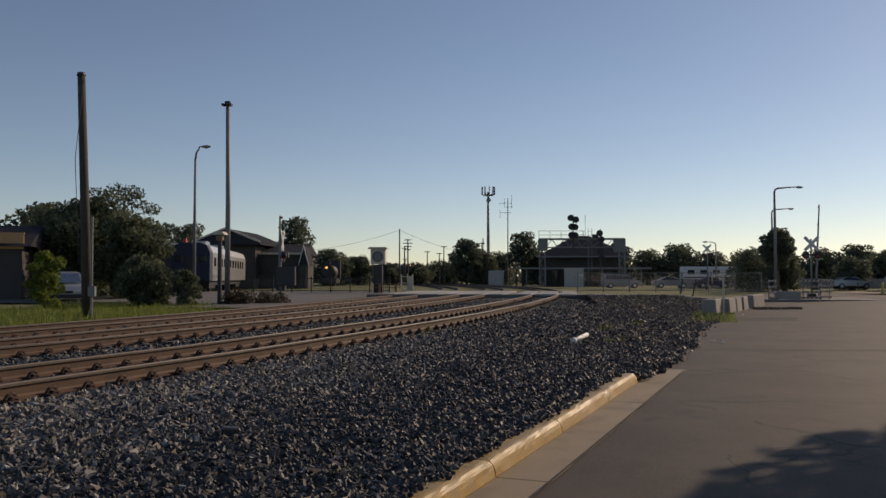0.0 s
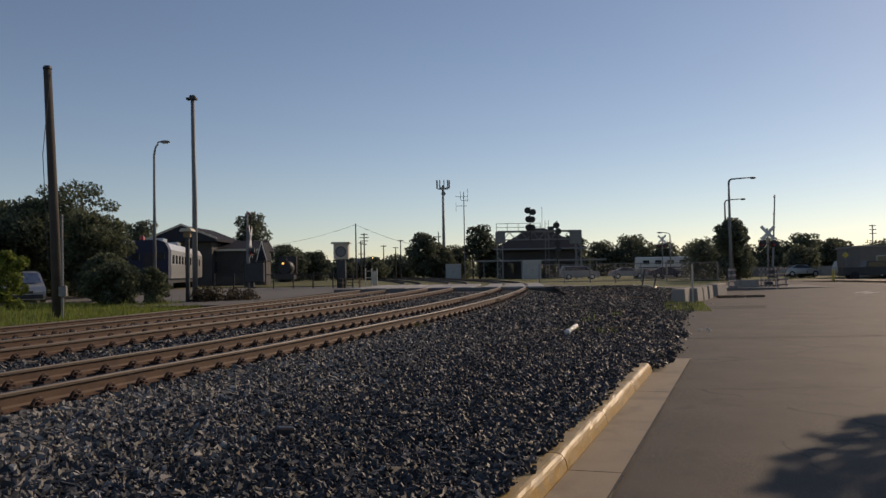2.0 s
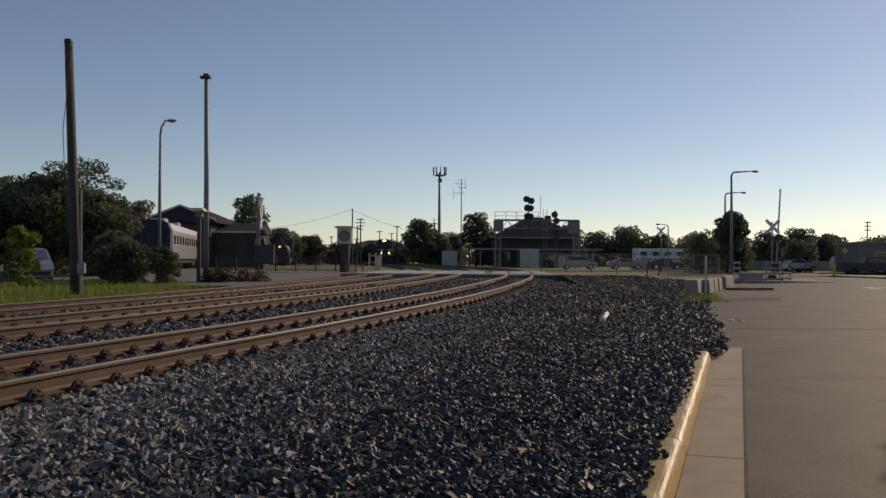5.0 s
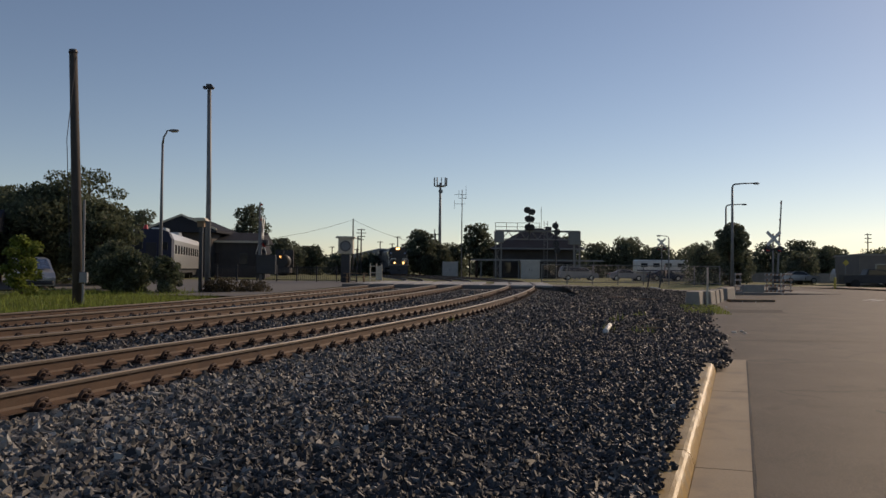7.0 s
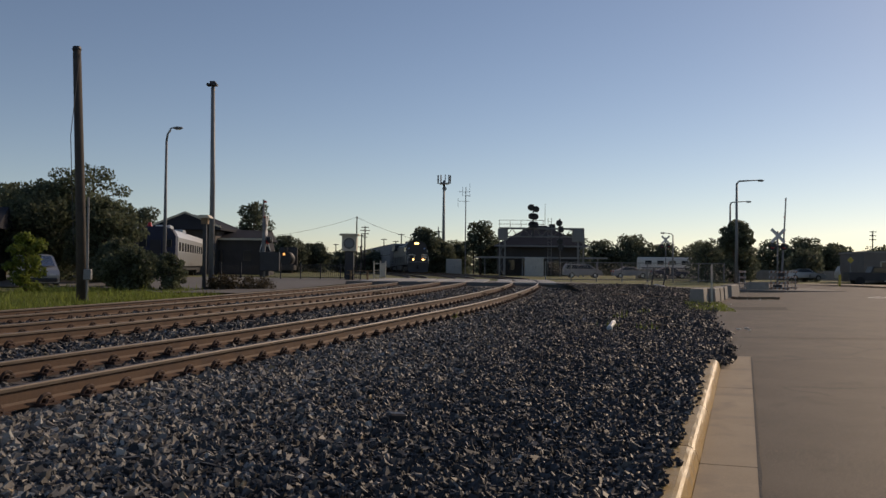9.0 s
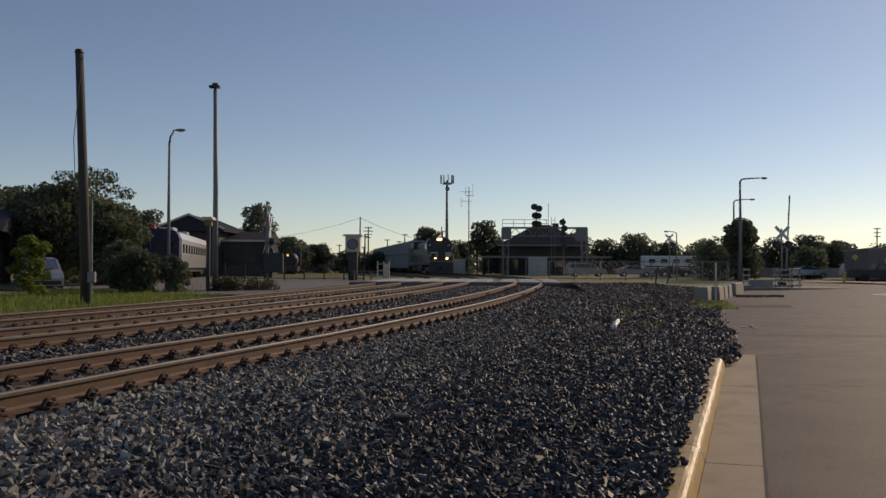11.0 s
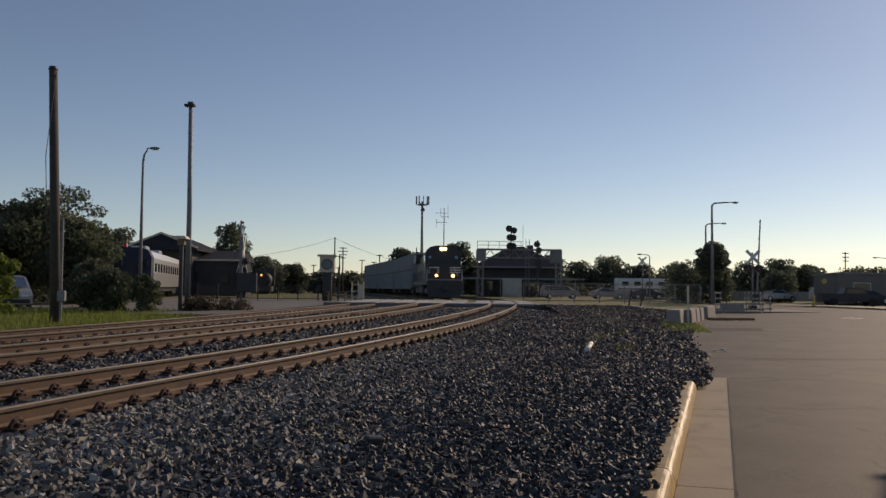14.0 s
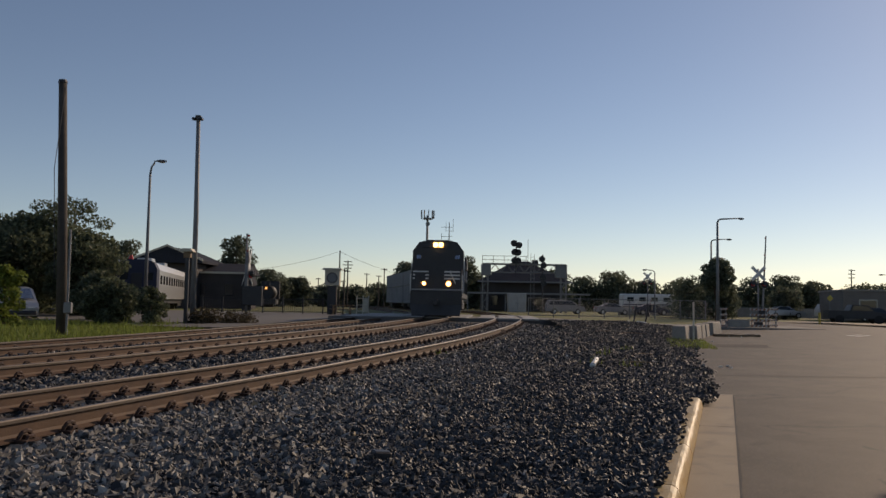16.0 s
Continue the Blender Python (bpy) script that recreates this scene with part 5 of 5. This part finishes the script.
for s in (-1, 1):
    # mirror pane stands in for bright sky seen through the cab's windows
    w = part("windscreen", bx(0, 0, 0, 0.28, 0.04, 0.3, 0.03), MIRROR_GLASS, CAB, "mirror windscreen pane in place of sky seen through the cab", m=pose(s * 1.16, -1.34, 3.62, -24, 0, -s * 8))
    part("wiper", bx(0, -0.03, 0, 0.015, 0.015, 0.36), DARK, w)
    for yy in (2.5, 3.5):
        part("side_window", bx(s * 1.545, yy, 3.5, 0.04, 0.75, 0.7, 0.02), GLASS, CAB, m=pose(0, -3.1, 0))
    part("ditch_light", tb([(s * 0.72, 0.08, 1.98), (s * 0.72, 0.24, 1.98)], 0.125 if s > 0 else 0.095, 16), LAMP_ON, LOCO, "lit round ditch light")
    # glowing ring added as the ditch light's halo
    part("halo_ring", tb([(s * 0.72, 0.12, 1.98), (s * 0.72, 0.26, 1.98)], 0.17 if s > 0 else 0.125, 18), ORANGE_GLOW, LOCO)
    part("number_board", bx(s * 0.72, 1.77, 4.28, 0.5, 0.03, 0.2, 0.01), DARK, CAB, m=pose(0, -3.1, 0))
    part("headlight", tb([(s * 0.16, 1.68, 4.36), (s * 0.16, 1.84, 4.36)], 0.135, 16), LAMP_ON, LOCO, "lit round headlight")
    part("corner_rail", tb([(s * 1.56, 1.72, 1.5), (s * 1.58, 1.7, 3.4)], 0.035, 6), WHITE, LOCO, "white corner handrail")
    part("grab_rail", tb([(s * 1.52, 0.25, 1.4), (s * 1.52, 0.22, 2.5), (s * 1.4, 0.9, 2.6)], 0.028, 6), WHITE, LOCO, "white grab rail")
    for k in range(4):
        part("step", bx(s * 1.38, 0.55, 0.5 + k * 0.28, 0.34, 0.55, 0.05), DARK, LOCO)
    part("handrail", tb([(s * 1.46, 5.0, 2.5), (s * 1.46, 21.5, 2.5)], 0.022, 6), DARK, LOCO)
    for k in range(9):
        part("stanchion", tb([(s * 1.46, 5.0 + k * 2.05, 1.5), (s * 1.46, 5.0 + k * 2.05, 2.5)], 0.02, 5), DARK, LOCO)
part("nose_rail", tb([(0.78, 0.16, 2.75), (0.95, 0.1, 2.35), (1.12, 0.12, 2.0)], 0.03, 6), WHITE, LOCO, "white slanting nose handrail")
part("nose_door", bx(-0.95, 0.22, 2.05, 0.6, 0.05, 1.0, 0.02), DARK, LOCO)
part("walkway_edge", bx(0, 0.1, 1.62, 3.0, 0.12, 0.1, 0.02), GREY_CAR, LOCO)
# emissive block added as the orange halo of the two headlights
part("headlight_halo", bx(0, 1.82, 4.36, 0.72, 0.12, 0.40, 0.08), ORANGE_GLOW, LOCO, "glowing orange block as halo round the headlights")
part("hood", prism([(-1.05, 1.5), (1.05, 1.5), (1.05, 3.9), (0.85, 4.25), (-0.85, 4.25), (-1.05, 3.9)], 17.2), BLACK, LOCO, m=pose(0, 13.0, 0))
part("radiator", prism([(-1.5, 3.5), (1.5, 3.5), (1.45, 4.45), (-1.45, 4.45)], 4.0), BLACK, LOCO, m=pose(0, 18.6, 0))
part("horn", bx(0.3, 4.6, 4.45, 0.5, 0.5, 0.2, 0.05), DARK, LOCO)
part("exhaust", bx(0, 11, 4.36, 0.6, 1.2, 0.25, 0.03), DARK, LOCO)
part("fuel_tank", bx(0, 11.2, 0.75, 2.7, 5.2, 0.85, 0.15), BLACK, LOCO)
for yy in (4.3, 18.2):
    tk = part("truck", bx(0, yy, 0.62, 2.5, 4.6, 0.5, 0.06), BLACK, LOCO)
    for dy in (-1.75, 0, 1.75):
        bm = tb([(-0.85, 0, 0), (0.85, 0, 0)], 0.09, 8)
        for sx in (-0.753, 0.753):
            tube(bm, [(sx - 0.065, 0, 0), (sx + 0.065, 0, 0)], 0.52, 20)
            box(bm, sx * 1.1, 0, 0, 0.03, 0.8, 0.1)
        WHEELS.append((part("wheelset", bm, DARK, tk, m=pose(0, yy + dy, 0.52)), yy + dy))


def freight_car(label):
    t = thing("freight_car", label=label, category="freight car", group="train cars")
    part("body", bx(0, 9.0, 2.85, 3.0, 17.4, 3.8, 0.06), GREY_CAR, t)
    part("roof", prism([(-1.5, 4.75), (1.5, 4.75), (0.9, 4.9), (-0.9, 4.9)], 17.4), GREY_CAR, t, m=pose(0, 9, 0))
    for s in (-1, 1):
        for k in range(13):
            part("side_rib", bx(s * 1.53, 0.6 + k * 1.4, 2.85, 0.08, 0.1, 3.7), GREY_CAR, t)
        part("side_sill", bx(s * 1.5, 9, 0.95, 0.1, 17.4, 0.3), GREY_CAR, t)
    for k in range(4):
        part("end_rib", bx(0, 0.26, 1.4 + k * 0.75, 2.9, 0.1, 0.12), GREY_CAR, t)
    for s in (-1, 1):
        part("side_band", bx(s * 1.535, 9, 2.95, 0.1, 17.2, 0.14), DARK, t, "dark band along the side")
    part("underframe", bx(0, 9, 0.85, 2.2, 18.0, 0.3), BLACK, t)
    for yy in (2.6, 15.4):
        tk = part("truck", bx(0, yy, 0.5, 2.2, 2.6, 0.4, 0.05), BLACK, t)
        for dy in (-0.9, 0.9):
            part("wheelset", tb([(-0.8, yy + dy, 0.42), (0.8, yy + dy, 0.42)], 0.42, 16), DARK, tk)
    return t


first_car = freight_car("grey ribbed steel freight car behind the locomotive")
TRAIN = [(LOCO, 0.0, 22.0), (first_car, 22.6, 18.0)]
for k in range(1, 3):
    TRAIN.append((copy_thing(first_car, Matrix()), 22.6 + 18.6 * k, 18.0))
TRAIN_T = [0.0, 3.7, 6.0, 7.0, 9.0, 11.5, 12.5, 14.0, 15.0, 16.0]
TRAIN_Y = [205.0, 168.0, 146.5, 137.5, 120.5, 97.0, 87.0, 71.3, 60.0, 48.3]

# ---- loose stones ----
def stones(name, count, place, size, seed, mat, flat=0.5, label=""):
    """Angular crushed stones: eight-cornered lumps, each with corners of its own; place gives x, y, z arrays."""
    rng = np.random.default_rng(seed)
    x, y, z, pale_share = place(rng, count)
    n = len(x)
    cube = np.array([(-1, -1, -1), (1, -1, -1), (1, 1, -1), (-1, 1, -1), (-1, -1, 1), (1, -1, 1), (1, 1, 1), (-1, 1, 1)], float)
    c = cube[None] * rng.uniform(0.38, 1.0, (n, 8, 3))
    c[:, :, 0] *= rng.uniform(1.0, 2.2, (n, 1))
    c[:, :, 2] *= flat
    q = rng.normal(size=(n, 4))
    q[:, 1:3] *= 0.75
    q /= np.linalg.norm(q, axis=1)[:, None]
    w, a, b, d = q.T
    R = np.stack([1 - 2 * (b * b + d * d), 2 * (a * b - d * w), 2 * (a * d + b * w), 2 * (a * b + d * w), 1 - 2 * (a * a + d * d), 2 * (b * d - a * w),
                  2 * (a * d - b * w), 2 * (b * d + a * w), 1 - 2 * (a * a + b * b)], 1).reshape(n, 3, 3)
    c = np.einsum("nij,nkj->nki", R, c) * (size * (0.9 + 0.42 * pale_share) * np.clip(rng.lognormal(0, 0.34, n), 0.5, 1.6))[:, None, None]
    v = (c + np.stack([x, y, z], 1)[:, None, :]).reshape(-1, 3)
    f0 = np.array([(0, 3, 2, 1), (4, 5, 6, 7), (0, 1, 5, 4), (1, 2, 6, 5), (2, 3, 7, 6), (3, 0, 4, 7)])
    f = (f0[None] + 8 * np.arange(n)[:, None, None]).reshape(-1, 4)
    me = bpy.data.meshes.new(name)
    me.vertices.add(len(v)), me.vertices.foreach_set("co", v.ravel())
    me.loops.add(f.size), me.loops.foreach_set("vertex_index", f.ravel().astype(np.int32))
    me.polygons.add(len(f)), me.polygons.foreach_set("loop_start", np.arange(0, f.size, 4, dtype=np.int32))
    me.update(calc_edges=True)
    me.shade_flat()
    me.materials.append(mat), me.materials.append(STONE_PALE)
    me.polygons.foreach_set("material_index", np.repeat((rng.uniform(0, 1, n) < pale_share).astype(np.int32), 6))
    return tagged(new(name, me), label, "gravel", kind="stuff")


BZ = {}


def bed_grid(x, y):
    """The bed's height at arrays of places."""
    out = np.empty(len(x))
    for i in range(len(x)):
        k = (round(x[i] * 4), round(y[i] * 4))
        if k not in BZ:
            BZ[k] = bed_z(k[0] / 4, k[1] / 4)
        out[i] = BZ[k]
    return out


def shoulder(y0, y1):
    def place(rng, n):
        y = rng.uniform(y0, y1, n)
        cx = np.interp(y, _ys, _xs) + (TRACKS[0] + 1.0) / math.cos(0.25)
        kx = 0.09 + 0.3605 * (y - 6.0) - 0.16 + rng.normal(0, 0.03, n)
        kx = np.where(y > KERB_END, kx + 0.16 + edge_off(y) + 0.06 * np.sin(y * 1.7) + np.minimum(rng.normal(0, 0.12, n), 0.2), kx)
        u = rng.uniform(0, 1, n)
        x = cx + (kx - cx) * u
        far = x - cx                      # metres from the rail: more pale, larger stone there, dark stone towards the kerb
        return x, y, bed_grid(x, y) + rng.uniform(-0.025, 0.035, n) + np.where((kx - x < 0.25) & (y < KERB_END), 0.03, 0), np.clip(1.0 - far * 0.27, 0.03, 0.9) * np.interp(y, [5, 14, 24], [1, 0.75, 0.35])
    return place


def between(off0, off1, y0, y1, drop=0.0):
    def place(rng, n):
        y = rng.uniform(y0, y1, n)
        o = rng.uniform(off0, off1, n)
        x = np.interp(y, _ys, _xs) + o / math.cos(0.25)
        return x, y, bed_grid(x, y) + rng.uniform(-0.01, 0.025, n) - drop, np.full(n, 0.3)
    return place


stones("ballast_stones", 80000, shoulder(3.5, 10.5), 0.0235, 1, STONE, label="loose dark grey crushed ballast stones beside the track")
stones("ballast_stones", 62000, shoulder(10.5, 20), 0.0225, 2, STONE, label="loose dark grey crushed ballast stones beside the track")
stones("ballast_stones", 28000, shoulder(20, 47), 0.028, 3, STONE, label="loose dark grey crushed ballast stones beside the track")
stones("ballast_stones", 16000, between(TRACKS[1] + 0.9, TRACKS[0] - 0.9, 6, 46, 0.0), 0.030, 4, STONE, label="dark ballast stones between the tracks")
stones("ballast_stones", 10000, between(TRACKS[0] - 0.65, TRACKS[0] + 0.65, 3, 46, 0.0), 0.026, 5, STONE, label="dark ballast stones between the rails")
def on_bank(rng, n):
    k = rng.integers(0, 24, n) * 15 + rng.integers(0, 14, n)
    p, q, r = np.array(bkv)[k], np.array(bkv)[k + 15], np.array(bkv)[k + 1]
    c = p + (q - p) * rng.uniform(0, 1, (n, 1)) + (r - p) * rng.uniform(0, 1, (n, 1))
    return c[:, 0], c[:, 1], c[:, 2], np.full(n, 0.12)


stones("ballast_stones", 5000, on_bank, 0.033, 8, STONE, label="dark stones and clods on the soil bank")
stones("ballast_stones", 6000, between(TRACKS[2] + 0.9, TRACKS[1] - 0.9, 10, 46, 0.0), 0.032, 6, STONE, label="dark ballast stones between the tracks")


# ---- ties and clips ----
def tie_mesh():
    bm = bmesh.new()
    box(bm, 0, 0, -0.09, 2.5, 0.24, 0.18, 0.015)
    return bm


def clip_mesh():
    """A bent spring clip on its iron plate."""
    bm = bmesh.new()
    tube(bm, [(0.02, -0.075, 0.01), (0.03, -0.072, 0.05), (0.04, -0.045, 0.085), (0.045, 0.0, 0.098), (0.04, 0.045, 0.085), (0.03, 0.072, 0.05), (0.02, 0.075, 0.01)], 0.02, 6)
    tube(bm, [(0.085, -0.05, 0.015), (0.09, -0.03, 0.05), (0.09, 0.03, 0.05), (0.085, 0.05, 0.015)], 0.017, 5)
    box(bm, 0.05, 0, 0.008, 0.15, 0.2, 0.03)
    box(bm, 0.04, 0, 0.035, 0.05, 0.05, 0.05)
    return bm


TIE_ME = CLIP_ME = None
for k, (off, dz) in enumerate(zip(TRACKS, TRACK_DZ)):
    y = 2.5 if k == 0 else 6.0 if k == 1 else 10.0
    end = 49.3
    s, n = s_of(y), 0
    while True:
        x, yy, sl = line_s(s, off)
        if yy > end:
            break
        a = -math.degrees(math.atan(sl))
        base = rail_z(yy) + dz - 0.2
        m = pose(x, yy, base - 0.012, 0, 0, a)
        if TIE_ME is None:
            TIE_ME = part("tie", tie_mesh(), TIE, None).data
            bpy.data.objects.remove(bpy.data.objects["tie"])
            CLIP_ME = part("rail_clip", clip_mesh(), CLIP, None).data
            bpy.data.objects.remove(bpy.data.objects["rail_clip"])
        o = new("tie", TIE_ME)
        o.parent, o.matrix_basis = tracks[k], m
        for side in (-0.753, 0.753):
            for sg in (-1, 1):
                if k > 0 and sg < 0:
                    continue
                o = new("rail_clip", CLIP_ME)
                o.parent = tracks[k]
                o.matrix_basis = m @ pose(side + sg * 0.075, 0, 0.012, 0, 0, 0 if sg > 0 else 180)
        s += 0.61
        n += 1


# ---- grass and weeds ----
def blades(name, count, place, height, seed, mat, label):
    rng = np.random.default_rng(seed)
    x, y, z = place(rng, count)
    n = len(x)
    h = height * rng.lognormal(-0.1, 0.35, n)
    a = rng.uniform(0, 2 * math.pi, n)
    wd = 0.012 + 0.03 * h
    lean = rng.normal(0, 0.25, (n, 2)) * h[:, None]
    p = np.stack([x, y, z], 1)
    u = np.stack([np.cos(a) * wd, np.sin(a) * wd, np.zeros(n)], 1)
    tip = p + np.stack([lean[:, 0], lean[:, 1], h], 1)
    v = np.stack([p - u, p + u, tip], 1).reshape(-1, 3)
    f = np.arange(n * 3).reshape(-1, 3)
    return tagged(new(name, mesh_from(name, v.tolist(), f.tolist(), mat)), label, "grass", kind="stuff")


def verge(rng, n):
    y = rng.uniform(17, 43, n)
    l = np.interp(y, _ys, _xs) - (6.5) / math.cos(0.25)
    x = l - rng.uniform(0, 1, n) ** 1.2 * np.interp(y, [17, 24, 34, 43], [9, 14, 9, 14])
    keep = ~((y > 33.5) & (x > -12.5)) & (y < 38.0 + np.maximum(0, -17 - x) * 0.6)
    x, y = x[keep], y[keep]
    return x, y, np.array([land_z(a, b) for a, b in zip(x, y)]) - 0.01


def weeds(rng, n):
    y = rng.uniform(30, 37.5, n)
    x = 0.09 + 0.3605 * (y - 6.0) - rng.uniform(-0.1, 1.6, n) - (y - 30) * 0.1
    return x, y, np.array([max(bed_z(a, b), road_z(b)) for a, b in zip(x, y)]) - 0.01


blades("grass", 36000, verge, 0.15, 21, BLADE, "rough green and straw-coloured grass verge by the siding")
blades("weeds", 900, weeds, 0.11, 22, BLADE, "green weeds at the ballast's edge near the barriers")


def tuft_place(rng, n):
    c = np.array([(-1.4, 21.0), (3.4, 24.0), (2.4, 20.3), (4.8, 27.0), (3.1, 19.6)])[rng.integers(0, 5, n)]
    p = c + rng.normal(0, 0.12, (n, 2))
    return p[:, 0], p[:, 1], bed_grid(p[:, 0], p[:, 1])


blades("weeds", 90, tuft_place, 0.15, 23, BLADE, "small weed tufts growing through the ballast")

# ---- litter ----
pa, pb = Vector((2.09, 18.9, bed_z(2.09, 18.9) + 0.085)), Vector((2.62, 21.05, bed_z(2.62, 21.05) + 0.085))
tube_ob = thing("plastic_pipe", pose(*pa), "long white plastic pipe lying on the ballast", "pipe")
part("body", tb([(0, 0, 0), (pb - pa) * 0.5, pb - pa], 0.055, 14), WHITE, tube_ob, smooth=True)
part("socket", tb([(pa - pb) * 0.004, (pb - pa) * 0.08], 0.066, 14), WHITE, tube_ob, smooth=True)
single("rubber_block", bx(0, 0, 0.05, 0.17, 0.11, 0.12, 0.015), DARK, pose(-2.05, 7.55, bed_z(-2.05, 7.55), 4, 6, 25), label="dark rubber block lying among the stones", category="litter")
for x, y, s in ((-0.8, 11.75, 0.065), (0.93, 11.36, 0.05), (0.0, 14.2, 0.04), (3.0, 23.5, 0.07), (2.5, 26.0, 0.05)):
    bm = bmesh.new()
    bmesh.ops.create_icosphere(bm, subdivisions=1, radius=s)
    for v in bm.verts:
        v.co *= 0.75 + 0.5 * noise.noise(v.co * 20 + Vector((x, y, 0)))
    single("pale_stone", bm, BLOCK, pose(x, y, bed_z(x, y) + s * 0.5), label="pale stone lying on the dark ballast", category="stone", group="pale stones")
for x, y, a in ((4.1, 17.85, 30), (4.3, 21.8, 80), (6.9, 31.5, 20), (7.6, 33.0, 50), (9.2, 36.0, 10)):
    bm = bmesh.new()
    vs = [bm.verts.new((u * 0.13, w * 0.08, 0.012 + 0.02 * noise.noise((u * 2.0, w * 2.0, x)))) for w in (-1, -0.3, 0.4, 1) for u in (-1, -0.3, 0.4, 1)]
    for j in range(3):
        for i in range(3):
            bm.faces.new((vs[j * 4 + i], vs[j * 4 + i + 1], vs[j * 4 + i + 5], vs[j * 4 + i + 4]))
    r = bmesh.ops.solidify(bm, geom=bm.faces[:], thickness=0.004)
    single("paper_scrap", bm, WHITE, pose(x, y, max(bed_z(x, y) if x < bed_right(y) else 0, road_z(y)) + 0.02, 0, 0, a), label="crumpled white paper scrap at the road's edge", category="litter", group="paper scraps")
for x, y, a, L in ((3.6, 20.9, 70, 0.9), (4.7, 24.5, 85, 0.7), (8.6, 42.0, 60, 1.6), (7.4, 43.0, 100, 1.3)):
    single("stick", tb([(-L / 2, 0, 0.03), (0, 0.04, 0.05), (L / 2, 0, 0.03)], [0.015, 0.02, 0.012], 6), TIMBER, pose(x, y, bed_z(x, y) + 0.01, 0, 0, a - 60), label="bare stick lying on the ballast", category="stick", group="sticks")


# ---- what moves ----
def motions():
    for car, back, length in TRAIN:
        rows = []
        for k in range(33):
            t = k * 0.5
            s = s_of(float(np.interp(t, TRAIN_T, TRAIN_Y))) + back
            (xa, ya, _), (xb, yb, _) = line_s(s + 2.5), line_s(s + length - 2.5)
            d = Vector((xb - xa, yb - ya)).normalized()
            rows.append((t, pose(xa - d.x * 2.5, ya - d.y * 2.5, rail_z(ya), 0, 0, -math.degrees(math.atan2(d.x, d.y)))))
        walk(car, rows)
    s0 = s_of(TRAIN_Y[0])
    turns = [(k / 30, math.degrees((s0 - s_of(float(np.interp(k / 30, TRAIN_T, TRAIN_Y)))) / 0.52)) for k in range(481)]
    for wheel, y in WHEELS:
        walk(wheel, [(t, pose(0, y, 0.52, a % 360)) for t, a in turns])


motions()
